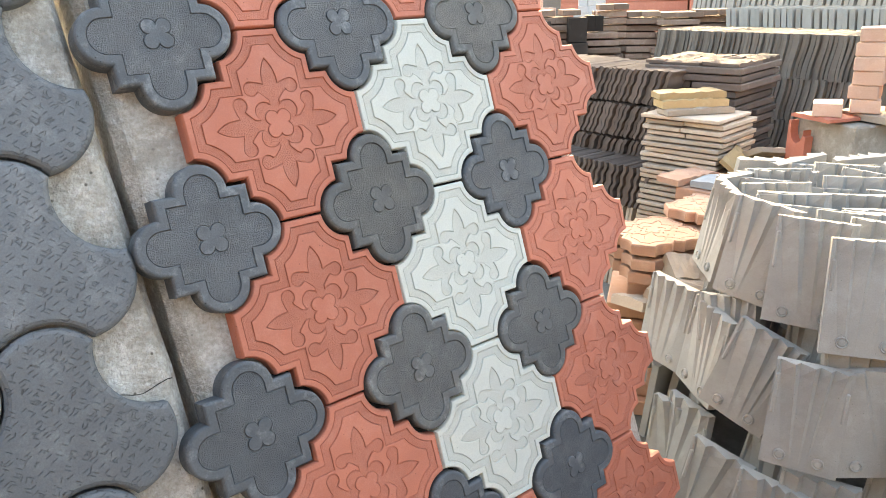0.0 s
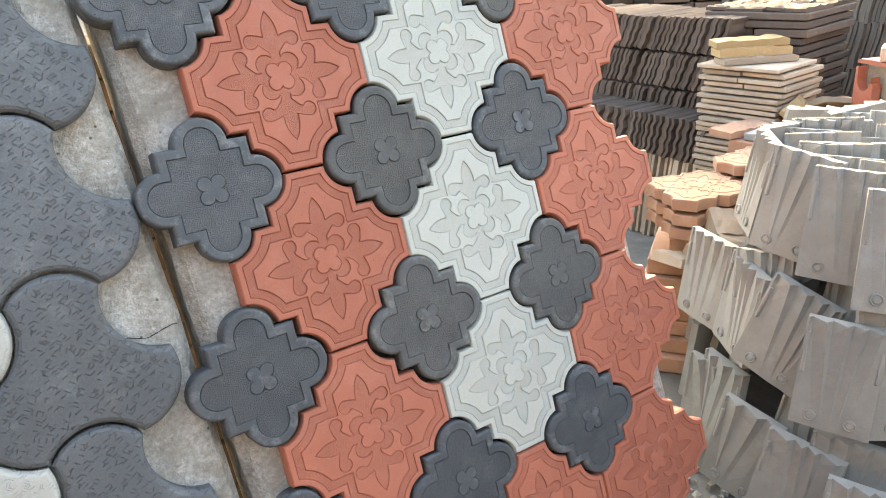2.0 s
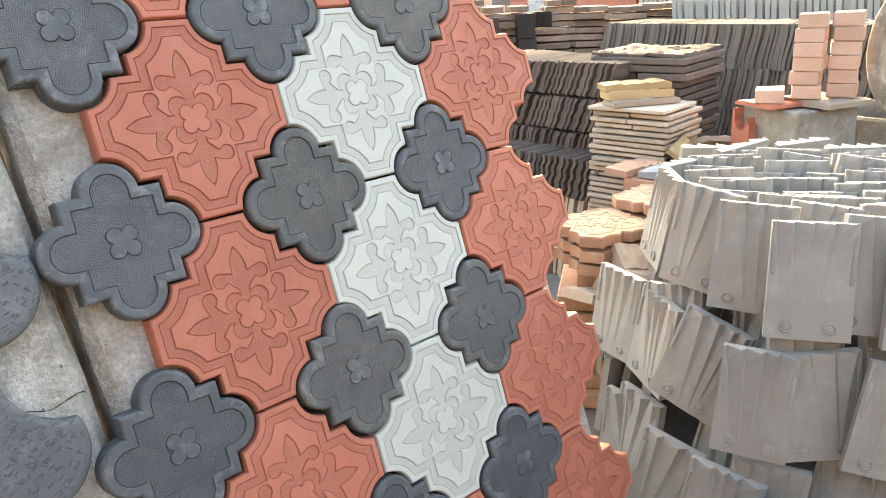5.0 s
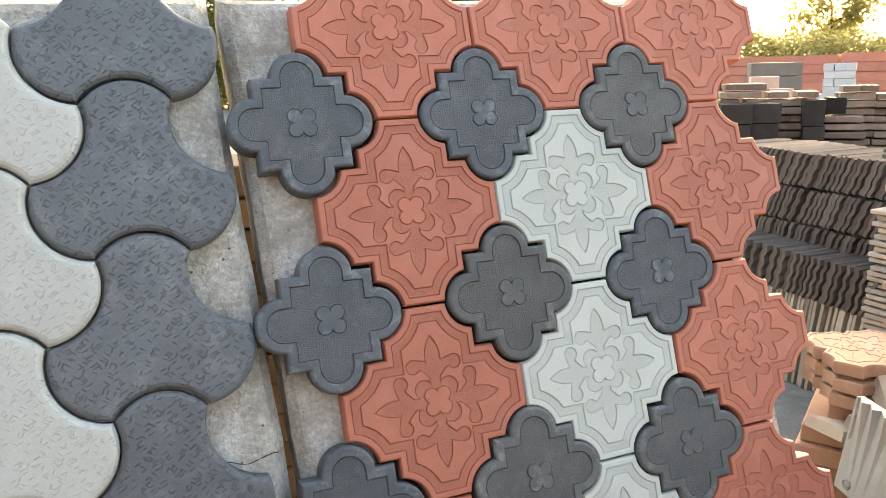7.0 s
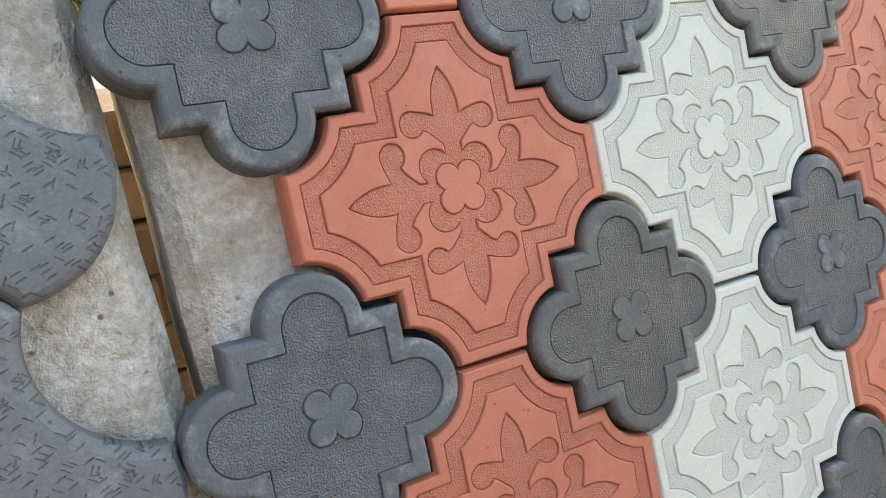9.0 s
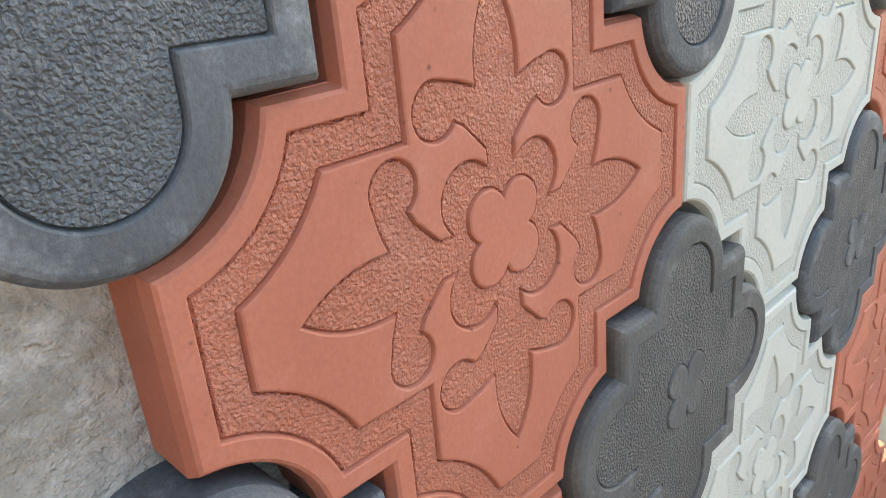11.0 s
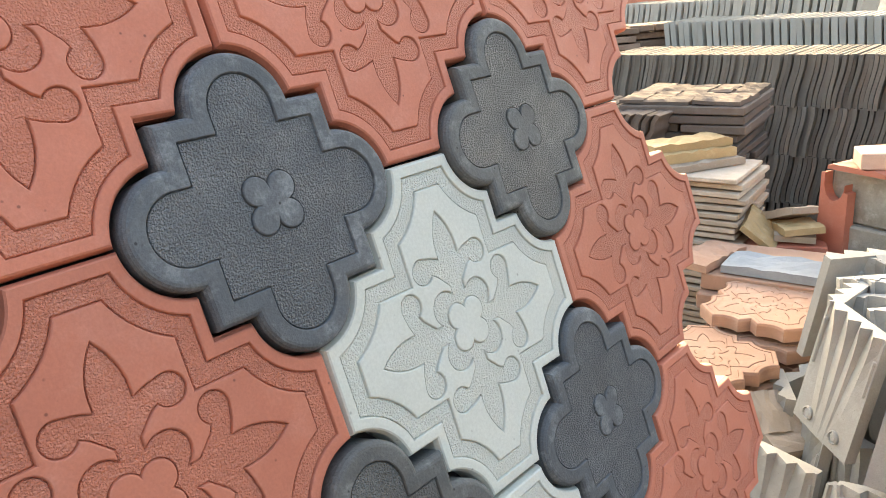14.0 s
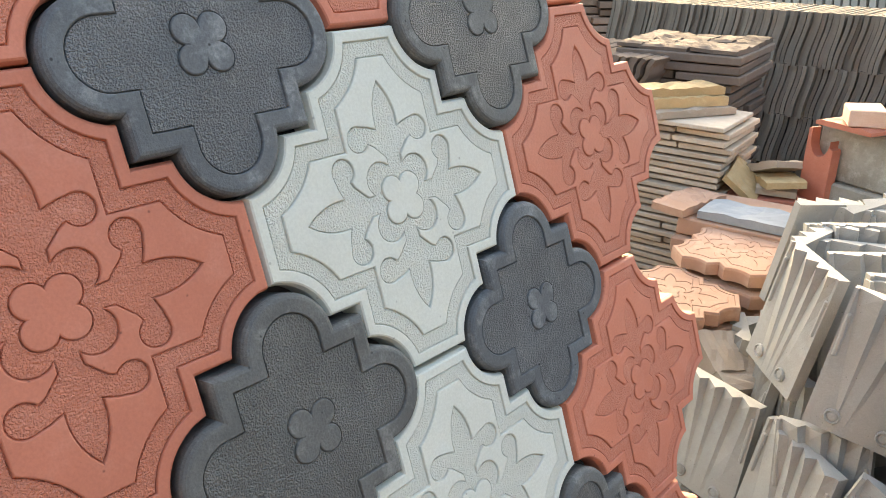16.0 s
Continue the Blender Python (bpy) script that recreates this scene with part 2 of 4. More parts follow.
def box(bm, x0, x1, y0, y1, z0, z1, bevel=0.0, jitter=0.0, rng=random):
    vs = [bm.verts.new((x + rng.uniform(-jitter, jitter), y + rng.uniform(-jitter, jitter), z + rng.uniform(-jitter, jitter)))
          for z in (z0, z1) for y in (y0, y1) for x in (x0, x1)]
    fs = [bm.faces.new([vs[i] for i in q]) for q in ((0, 2, 3, 1), (4, 5, 7, 6), (0, 1, 5, 4), (2, 6, 7, 3), (0, 4, 6, 2), (1, 3, 7, 5))]
    if bevel:
        es = list({e for f in fs for e in f.edges})
        bmesh.ops.bevel(bm, geom=es, offset=bevel, segments=1, affect="EDGES")
    return vs


def prism(bm, pts, z0, z1):
    """A closed outline (anticlockwise) raised from z0 to z1."""
    lo = [bm.verts.new((x, y, z0)) for x, y in pts]
    hi = [bm.verts.new((x, y, z1)) for x, y in pts]
    k = len(pts)
    bm.faces.new(hi)
    bm.faces.new(lo[::-1])
    for i in range(k):
        j = (i + 1) % k
        bm.faces.new((lo[i], lo[j], hi[j], hi[i]))


from mathutils.geometry import delaunay_2d_cdt

SPAN, CELLS = 0.165, 400
AX = np.linspace(-SPAN, SPAN, CELLS + 1)
GX, GY = np.meshgrid(AX, AX)


def contour(field, level, tol=0.00012):
    """Closed loops where a sampled field crosses a level."""
    f = field - level
    f[f == 0] = 1e-9
    links = {}
    pts = {}

    def cut(a, b):
        key = (a, b) if a < b else (b, a)
        if key not in pts:
            (ia, ja), (ib, jb) = key
            va, vb = f[ia, ja], f[ib, jb]
            w = va / (va - vb)
            pts[key] = (AX[ja] + (AX[jb] - AX[ja]) * w, AX[ia] + (AX[ib] - AX[ia]) * w)
        return key

    s = f < 0
    c = s[:-1, :-1].astype(int) + s[:-1, 1:] + s[1:, :-1] + s[1:, 1:]
    for i, j in np.argwhere((c > 0) & (c < 4)):
        q = [(i, j), (i, j + 1), (i + 1, j + 1), (i + 1, j)]
        q = [(int(a), int(b)) for a, b in q]
        ends = [cut(q[k], q[(k + 1) % 4]) for k in range(4) if s[q[k]] != s[q[(k + 1) % 4]]]
        for a, b in zip(ends[::2], ends[1::2]):
            links.setdefault(a, []).append(b)
            links.setdefault(b, []).append(a)
    loops, used = [], set()
    for first in links:
        if first in used:
            continue
        loop, now, before = [], first, None
        while now not in used:
            used.add(now)
            loop.append(pts[now])
            ahead = [x for x in links[now] if x != before and x not in used]
            if not ahead:
                break
            before, now = now, ahead[0]
        if len(loop) > 8:
            loops.append(thin(loop, tol))
    return loops


def thin(loop, tol):
    """Drops points that lie on the line between their neighbours."""
    p = np.array(loop)

    def keep(a, b):
        if b - a < 2:
            return []
        d = p[b] - p[a]
        q = p[a + 1:b] - p[a]
        n = np.hypot(*d)
        off = np.abs(q[:, 0] * d[1] - q[:, 1] * d[0]) / n if n > 1e-9 else np.hypot(*q.T)
        k = int(off.argmax())
        if off[k] < tol:
            return []
        k += a + 1
        return keep(a, k) + [k] + keep(k, b)

    mid = len(p) // 2
    idx = [0] + keep(0, mid) + [mid] + keep(mid, len(p) - 1)
    return [tuple(p[i]) for i in idx]


def relief_mesh(name, layers, inside, is_rough, thick):
    """Top of a cast tile from height contours. layers: (field, level, z). The first layer is the outer edge."""
    verts, edges, zs = [], [], []
    rim = []
    for k, (field, level, z) in enumerate(layers):
        for loop in contour(field.copy(), level):
            a = len(verts)
            verts += [Vector(p) for p in loop]
            zs += [z] * len(loop)
            edges += [(a + i, a + (i + 1) % len(loop)) for i in range(len(loop))]
            if k == 0:
                rim.append(list(range(a, a + len(loop))))
    vo, eo, fo, vorig, *_ = delaunay_2d_cdt(verts, edges, [], 0, 1e-7)

    def sample(field, x, y):
        j = np.clip((x + SPAN) / (2 * SPAN) * CELLS, 0, CELLS - 1e-6)
        i = np.clip((y + SPAN) / (2 * SPAN) * CELLS, 0, CELLS - 1e-6)
        a, b = int(i), int(j)
        u, v = i - a, j - b
        return (field[a, b] * (1 - v) + field[a, b + 1] * v) * (1 - u) + (field[a + 1, b] * (1 - v) + field[a + 1, b + 1] * v) * u

    heights = [zs[o[0]] if o else 0.0 for o in vorig]
    co = [(v.x, v.y, h) for v, h in zip(vo, heights)]
    faces, slots = [], []
    for f in fo:
        cx = sum(vo[i].x for i in f) / len(f)
        cy = sum(vo[i].y for i in f) / len(f)
        if sample(inside, cx, cy) > 0:
            continue
        flat = max(heights[i] for i in f) < -0.0010 and max(heights[i] for i in f) > -0.0030
        faces.append(list(f))
        slots.append(1 if flat and sample(is_rough, cx, cy) < 0 else 0)
    back = {o: i for i, os in enumerate(vorig) for o in os}
    for loop in rim:
        pts = [back[i] for i in loop]
        area = sum(co[a][0] * co[b][1] - co[b][0] * co[a][1] for a, b in zip(pts, pts[1:] + pts[:1]))
        if area < 0:
            pts = pts[::-1]
        a = len(co)
        co += [(co[i][0], co[i][1], -thick) for i in pts]
        k = len(pts)
        for i in range(k):
            j = (i + 1) % k
            faces.append([a + i, a + j, pts[j], pts[i]])
            slots.append(0)
    me = bpy.data.meshes.new(name)
    me.from_pydata(co, [], faces)
    me.update()
    bm = bmesh.new()
    bm.from_mesh(me)
    bmesh.ops.recalc_face_normals(bm, faces=[f for f in bm.faces if abs(f.normal.z) < 0.3])
    for f in bm.faces:
        if abs(f.normal.z) > 0.3 and f.normal.z < 0:
            f.normal_flip()
    bm.to_mesh(me)
    bm.free()
    for p, s in zip(me.polygons, slots):
        p.material_index = s
    return me


def with_mats(me, *mats):
    c = me.copy()
    for x in mats:
        c.materials.append(x)
    return c


# ---- tile outlines ----
def circle(x, y, r, gx=None, gy=None):
    return np.hypot((GX if gx is None else gx) - x, (GY if gy is None else gy) - y) - r


def capsule(ax, ay, bx, by, ra, rb):
    px, py, dx, dy = GX - ax, GY - ay, bx - ax, by - ay
    h = np.clip((px * dx + py * dy) / (dx * dx + dy * dy), 0, 1)
    return np.hypot(px - dx * h, py - dy * h) - (ra + (rb - ra) * h)


def square(x, y, h):
    ax, ay = np.abs(GX - x) - h, np.abs(GY - y) - h
    return np.maximum(ax, ay)


PITCH = 0.30
LOBE_R, LOBE_AT, SQ = 0.0413, 0.0697, 0.0712


def quatrefoil(x, y):
    f = square(x, y, SQ)
    f = np.minimum(f, capsule(x - LOBE_AT, y, x + LOBE_AT, y, LOBE_R, LOBE_R))
    return np.minimum(f, capsule(x, y - LOBE_AT, x, y + LOBE_AT, LOBE_R, LOBE_R))


def clover(r, at):
    f = circle(0, 0, at * 0.9)
    for a, b in ((1, 1), (1, -1), (-1, 1), (-1, -1)):
        f = np.minimum(f, circle(a * at, b * at, r))
    return f


small_f = quatrefoil(0, 0)
small_c = clover(0.0098, 0.0105)
small_mesh = relief_mesh("quatrefoil_tile", [
    (small_f, -0.0002, -0.0052), (small_f, -0.0014, -0.0024), (small_f, -0.0032, -0.0006), (small_f, -0.0052, 0.0), (small_f, -0.0148, 0.0),
    (small_f, -0.0154, -0.0006), (small_f, -0.0161, -0.0030), (small_f, -0.0169, -0.0013), (small_c, 0.0022, -0.0013), (small_c, 0.0014, -0.0027),
    (small_c, 0.0008, -0.0007), (small_c, 0.0000, -0.0001)],
    small_f, np.maximum(small_f + 0.0165, -small_c), 0.038)

big_f = square(0, 0, PITCH / 2 - 0.0011)
for a in (-1, 1):
    for b in (-1, 1):
        big_f = np.maximum(big_f, -(quatrefoil(a * PITCH / 2, b * PITCH / 2) - 0.0040))
flower = circle(0, 0, 0.022)
for k in range(4):
    c, s = round(math.cos(k * math.pi / 2)), round(math.sin(k * math.pi / 2))

    def turn(x, y):
        return c * x - s * y, s * x + c * y

    # pointed leaf on a stem, with a curl on each side that ends in a round bulb
    off, rv = 0.0413, 0.0538
    a, b = turn(0.0680, off), turn(0.0680, -off)
    along = GX * c + GY * s
    flower = np.minimum(flower, np.maximum(np.maximum(circle(*a, rv), circle(*b, rv)), 0.046 - along))
    flower = np.minimum(flower, capsule(*turn(0.015, 0), *turn(0.056, 0), 0.0074, 0.0092))
    for side in (1, -1):
        flower = np.minimum(flower, capsule(*turn(0.0440, side * 0.0020), *turn(0.0552, side * 0.0150), 0.0092, 0.0078))
        flower = np.minimum(flower, capsule(*turn(0.0552, side * 0.0150), *turn(0.0592, side * 0.0240), 0.0078, 0.0072))
        flower = np.minimum(flower, capsule(*turn(0.0592, side * 0.0240), *turn(0.0590, side * 0.0325), 0.0072, 0.0094))
        flower = np.minimum(flower, circle(*turn(0.0572, side * 0.0340), 0.0112))
    flower = np.minimum(flower, circle(*turn(0.0200, 0.0200), 0.0153))
big_c = clover(0.0100, 0.0099)
FLOOR = -0.0012
big_mesh = relief_mesh("octagon_tile", [
    (big_f, -0.0002, -0.0060), (big_f, -0.0020, -0.0010), (big_f, -0.0034, 0.0), (big_f, -0.0103, 0.0), (big_f, -0.0109, -0.0004), (big_f, -0.0116, -0.0027),
    (big_f, -0.0126, FLOOR), (big_f, -0.0244, FLOOR), (big_f, -0.0254, -0.0027), (big_f, -0.0262, -0.0004), (big_f, -0.0270, 0.0), (flower, 0.0012, 0.0),
    (flower, 0.0005, -0.0004), (flower, -0.0002, -0.0027), (flower, -0.0011, FLOOR), (big_c, 0.0024, FLOOR), (big_c, 0.0016, -0.0027), (big_c, 0.0009, -0.0004),
    (big_c, 0.0000, 0.0)],
    big_f, np.minimum(np.maximum(big_f + 0.0119, -(big_f + 0.0252)), np.maximum(flower + 0.0004, -big_c)), 0.032)

# spool tile: a hexagon whose sides bow outwards and inwards in turn
HEX_P, HEX_D, HEX_B = 0.2217, 0.195, 0.1330


def bow(a, b, sag, k=14):
    (ax, ay), (bx, by) = a, b
    mx, my, ln = (ax + bx) / 2, (ay + by) / 2, math.hypot(bx - ax, by - ay)
    nx, ny = (by - ay) / ln, -(bx - ax) / ln
    r = (ln * ln / 4 + sag * sag) / (2 * abs(sag))
    sgn = 1 if sag > 0 else -1
    cx, cy = mx + nx * (sag - sgn * r), my + ny * (sag - sgn * r)
    t0, t1 = math.atan2(ay - cy, ax - cx), math.atan2(by - cy, bx - cx)
    d = (t1 - t0 + math.pi) % (2 * math.pi) - math.pi
    return [(cx + r * math.cos(t0 + d * i / k), cy + r * math.sin(t0 + d * i / k)) for i in range(k)]


def spool_outline():
    h = HEX_P / 2
    q = [(0.0625, -h), (HEX_B, 0), (0.0625, h), (-0.0625, h), (-HEX_B, 0), (-0.0625, -h)]
    out = []
    for i, sag in enumerate((0.033, -0.033, 0.033, -0.033, 0.033, -0.033)):
        out += bow(q[i], q[(i + 1) % 6], sag)
    return out


def inset(pts, d):
    k = len(pts)
    out = []
    for i in range(k):
        (ax, ay), (bx, by), (cx, cy) = pts[i - 1], pts[i], pts[(i + 1) % k]
        n1 = Vector((-(by - ay), bx - ax)).normalized()
        n2 = Vector((-(cy - by), cx - bx)).normalized()
        n = (n1 + n2).normalized()
        s = d / max(0.5, n.dot(n1))
        out.append((bx + n.x * s, by + n.y * s))
    return out


def spool_mesh(thick=0.032):
    o = inset(spool_outline(), 0.0022)
    rings = [(o, -thick), (o, -0.0075), (inset(o, 0.0035), -0.0025), (inset(o, 0.0075), -0.0004), (inset(o, 0.012), 0.0)]
    bm = bmesh.new()
    vs = [[bm.verts.new((x, y, z)) for x, y in p] for p, z in rings]
    k = len(o)
    for a, b in zip(vs, vs[1:]):
        for i in range(k):
            j = (i + 1) % k
            bm.faces.new((a[i], a[j], b[j], b[i]))
    bm.faces.new(vs[-1])
    bm.faces.new(vs[0][::-1])
    bmesh.ops.triangulate(bm, faces=[f for f in bm.faces if len(f.verts) > 4])
    me = bpy.data.meshes.new("spool_tile")
    bm.to_mesh(me)
    bm.free()
    return me


# ---- ground ----
rng = random.Random(4)
bm = bmesh.new()
xs = [-60, -8, -3] + [-2 + 0.25 * i for i in range(29)] + [7, 10, 20, 60, 150]
ys = [-60, -8, -4] + [-3 + 0.25 * i for i in range(29)] + [6, 10, 20, 60, 150]
grid = [[bm.verts.new((x, y, GROUND + 0.012 * noise.noise((x * 1.3, y * 1.3, 0)) - (0.01 if -2 < x < 5 else 0.0))) for x in xs] for y in ys]
for i in range(len(ys) - 1):
    for j in range(len(xs) - 1):
        bm.faces.new((grid[i][j], grid[i][j + 1], grid[i + 1][j + 1], grid[i + 1][j]))
tagged(part("ground", bm, ground_mat), "dusty grey concrete yard floor strewn with crumbs", "ground", kind="structure")


# plain dark walls, unseen, added beside and behind the camera to cut skylight
blocker_mat = mat("dark_light_blocker", (0.13, 0.10, 0.075), (0.08, 0.06, 0.045), rough=0.9, stain=3, bump=0.3, bump_scale=40, vary=0)
for name, (x0, x1, y0, y1) in dict(wall_west=(-2.9, -2.8, -6.0, 3.0), wall_south=(-2.9, 7.0, -6.1, -6.0)).items():
    bm = bmesh.new()
    box(bm, x0, x1, y0, y1, GROUND - 0.1, GROUND + 3.0, 0.02)
    tagged(part(name, bm, blocker_mat), "plain dark wall added out of view to hold back light", "wall", kind="structure")

# ---- display panels ----
def slab(bm, x0, x1, y0, y1, z0, z1, n=14):
    """Cast slab with worn, wavering edges."""
    per = []
    for i in range(n):
        per.append((x0 + (x1 - x0) * i / n, y0))
    for i in range(2 * n):
        per.append((x1, y0 + (y1 - y0) * i / (2 * n)))
    for i in range(n):
        per.append((x1 + (x0 - x1) * i / n, y1))
    for i in range(2 * n):
        per.append((x0, y1 + (y0 - y1) * i / (2 * n)))
    loops = []
    for z, d in ((z0, 0.0), (z1 - 0.026, 0.0), (z1 - 0.005, 0.014), (z1, 0.026)):
        loops.append([])
        for i, (x, y) in enumerate(per):
            w = 0.004 * noise.noise((x * 9, y * 9, z * 30)) + d
            cx = 1 if x == x0 else -1 if x == x1 else 0
            cy = 1 if y == y0 else -1 if y == y1 else 0
            loops[-1].append(bm.verts.new((x + cx * w, y + cy * w, z)))
    k = len(per)
    for a, b in zip(loops, loops[1:]):
        for i in range(k):
            j = (i + 1) % k
            bm.faces.new((a[i], a[j], b[j], b[i]))
    bm.faces.new(loops[-1])
    bm.faces.new(loops[0][::-1])
    for v in bm.verts:
        v.co.x -= 0.045 * v.co.y


TILE_T = 0.030
BOTTOM = GROUND / CB + 0.012
ornate = thing("display_panel", PANEL, "leaning concrete display slab set with red, white and grey paving tiles", "display panel")
bm = bmesh.new()
slab(bm, -0.232, 0.668, BOTTOM, 0.366, -TILE_T - 0.105, -TILE_T)
part("slab", bm, slab_mat, ornate, "rough grey cast concrete slab")
# added dark sheet under the tiles, in place of deep shadow in the joints
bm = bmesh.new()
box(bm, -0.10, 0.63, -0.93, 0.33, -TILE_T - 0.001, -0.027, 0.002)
part("mortar_bed", bm, joint_shade_and_crack, ornate, "near-black bed between the tiles, painted for the joints' shade")
big_red = with_mats(big_mesh, red, red_rough)
big_white = with_mats(big_mesh, white, white_rough)
small_blue = with_mats(small_mesh, blue, blue_rough)
small_green = with_mats(small_mesh, green, green_rough)
rng = random.Random(11)


def settle(x, y, z=0.0, turn=0.4, tip=0.35, rise=0.0015):
    return pose(x, y, z + rng.uniform(-rise, rise), rng.uniform(-tip, tip), rng.uniform(-tip, tip), rng.uniform(-turn, turn))


big_off = {(0, 0): (3, 0.5), (0, 1): (2, 0), (0, -1): (2, 0), (2, 1): (2, 0.5), (1, -1): (2, 1), (1, 0): (1.5, 1), (2, 0): (-0.5, 1)}
small_off = {(-1, 0): (-2, -1), (-1, 1): (2, -1.5), (0, 0): (0.5, 0), (-1, 2): (-3, 1.5), (1, 0): (-2, 0), (1, 1): (-2, -1), (0, 1): (2, 0), (0, 2): (2, 2.5), (1, 2): (-1.5, -2)}
for row in range(-1, 4):
    for col in range(3):
        pale = col == 1 and 0 <= row <= 2
        dx, dy = big_off.get((col, row), (0, 0))
        m = settle(col * PITCH + dx / 1000, -row * PITCH + dy / 1000, turn=0.3) @ pose(0, 0, 0, 0, 0, rng.choice((0, 90, 180, 270)))
        tagged(share("octagon_tile", big_white if pale else big_red, ornate, m), "white octagonal tile" if pale else "red octagonal tile")
for row in range(0, 4):
    for col in range(-1, 2):
        g = col == 0 and 0 < row < 3 or (col, row) in ((1, 2), (1, 0))
        dx, dy = small_off.get((col, row), (0, 0))
        m = settle(col * PITCH + 0.15 + dx / 1000, -row * PITCH + 0.15 + dy / 1000, 0.006, turn=0.3) @ pose(0, 0, 0, 0, 0, rng.choice((0, 90, 180, 270)))
        tagged(share("quatrefoil_tile", small_green if g else small_blue, ornate, m), "charcoal quatrefoil tile" if g else "slate grey quatrefoil tile")

spools = thing("display_panel", PANEL, "leaning concrete display slab set with black and white spool tiles", "display panel")
bm = bmesh.new()
slab(bm, -1.02, -0.250, BOTTOM, 0.366, -TILE_T - 0.105, -TILE_T)
part("slab", bm, slab_mat, spools, "rough grey cast concrete slab")
bm = bmesh.new()
cx, last_pair = -0.345, None
r = random.Random(8)
for i in range(15):
    y, w = -0.335 + 0.004 * math.sin(i * 0.6) + r.uniform(-0.0012, 0.0012), 0.0007 * r.uniform(0.5, 1.3)
    pair = [bm.verts.new((cx, y - w, -TILE_T + 0.0012)), bm.verts.new((cx, y + w, -TILE_T + 0.0012))]
    if last_pair:
        bm.faces.new((last_pair[0], pair[0], pair[1], last_pair[1]))
    last_pair, cx = pair, cx + 0.0072
part("crack", bm, joint_shade_and_crack, spools, "thin dark crack in the slab")
sp = spool_mesh()
sp_d, sp_w = with_mats(sp, spool_dark), with_mats(sp, spool_white)
for k in range(6):
    tagged(share("spool_tile", sp_d, spools, settle(-0.3955, 0.3087 - k * HEX_P, turn=0.6)), "black spool tile")
for k in range(5):
    tagged(share("spool_tile", sp_w, spools, settle(-0.3955 - HEX_D, 0.1978 - k * HEX_P, turn=0.6)), "white spool tile")
for k in range(6):
    tagged(share("spool_tile", sp_w, spools, settle(-0.3955 - 2 * HEX_D, 0.3087 - k * HEX_P, turn=0.6)), "white spool tile")

# ---- pile of fluted concrete pieces ----
PW, PH, PT = 0.150, 0.232, 0.020


def fluted(seed, teeth, converge, skew):
    """A small cast slab: saw-toothed at its top edge, the flutes run down together and die out at the flat foot."""
    r = random.Random(seed)
    bm = bmesh.new()
    full = PW * r.uniform(0.95, 1.06)
    cuts = [0.0]
    for _ in range(teeth):
        cuts.append(cuts[-1] + r.uniform(0.7, 1.3))
    cuts = [c / cuts[-1] for c in cuts]
    us, hs = [0.0, 0.035], [0.35, 0.35]
    for a, b in zip(cuts, cuts[1:]):
        us += [0.04 + 0.92 * a + 0.004, 0.04 + 0.92 * (a + (b - a) * 0.80)]
        hs += [0.0, 1.0]
    us += [0.965, 1.0]
    hs += [0.35, 0.35]
    levels = (0.0, 0.10, 0.30, 0.55, 0.75, 0.88, 1.0)
    rows = []
    n = len(us)
    for v in levels:
        rows.append([])
        for i, (u, h) in enumerate(zip(us, hs)):
            near = 1 - (1 - v) * (1 - converge)
            uu = u if i < 2 or i > n - 3 else 0.5 + (u - 0.5) * near + skew * (1 - v) * math.sin(math.pi * u)
            depth = (h - 0.35) * (0.008 * v + 0.011 * v ** 6) + 0.002 * math.sin(math.pi * u)
            rows[-1].append(bm.verts.new(((uu - 0.5) * full * (1.0 + 0.03 * (1 - v)), -PT / 2 - depth, v * PH)))
    back = [[bm.verts.new((v.co.x, PT / 2, v.co.z)) for v in rows[j]] for j in (0, -1)]
    for a, b in zip(rows, rows[1:]):
        for i in range(n - 1):
            bm.faces.new((a[i], a[i + 1], b[i + 1], b[i]))
    for i in range(n - 1):
        bm.faces.new((rows[-1][i], rows[-1][i + 1], back[1][i + 1], back[1][i]))
        bm.faces.new((back[0][i], back[0][i + 1], rows[0][i + 1], rows[0][i]))
        bm.faces.new((back[1][i], back[1][i + 1], back[0][i + 1], back[0][i]))
    bm.faces.new([back[0][0]] + [r_[0] for r_ in rows] + [back[1][0]])
    bm.faces.new(([back[0][-1]] + [r_[-1] for r_ in rows] + [back[1][-1]])[::-1])
    bmesh.ops.recalc_face_normals(bm, faces=bm.faces)
    ob = part("coping_piece", bm, pile_mat)
    for x in (-0.255 * full, 0.255 * full):
        bm = bmesh.new()
        prof = [(0.0125, 0.004), (0.0125, -0.0015), (0.0105, -0.0030), (0.0088, 0.0002), (0.0055, -0.0018), (0.0, -0.004)]
        rings = [[bm.verts.new((a * math.cos(t * math.pi / 6), z, a * math.sin(t * math.pi / 6))) for t in range(12)] for a, z in prof[:-1]]
        for p, q in zip(rings, rings[1:]):
            for t in range(12):
                bm.faces.new((p[t], p[(t + 1) % 12], q[(t + 1) % 12], q[t]))
        bm.faces.new(rings[-1])
        bmesh.ops.recalc_face_normals(bm, faces=bm.faces)
        part("button", bm, pile_mat, ob, m=pose(x, -PT / 2 - 0.0028, 0.026))
    for x in (-0.455 * full, 0.455 * full):
        bm = bmesh.new()
        w, z0, z1 = 0.0042, r.uniform(0.10, 0.13), r.uniform(0.19, 0.21)
        box(bm, x - w, x + w, -PT / 2 - 0.0034, -PT / 2 + 0.006, z0, z1, 0.0025)
        part("rib", bm, pile_mat, ob)
    return tagged(ob, "pale grey fluted concrete coping piece standing in a round pile", "coping piece", "pile of coping pieces")


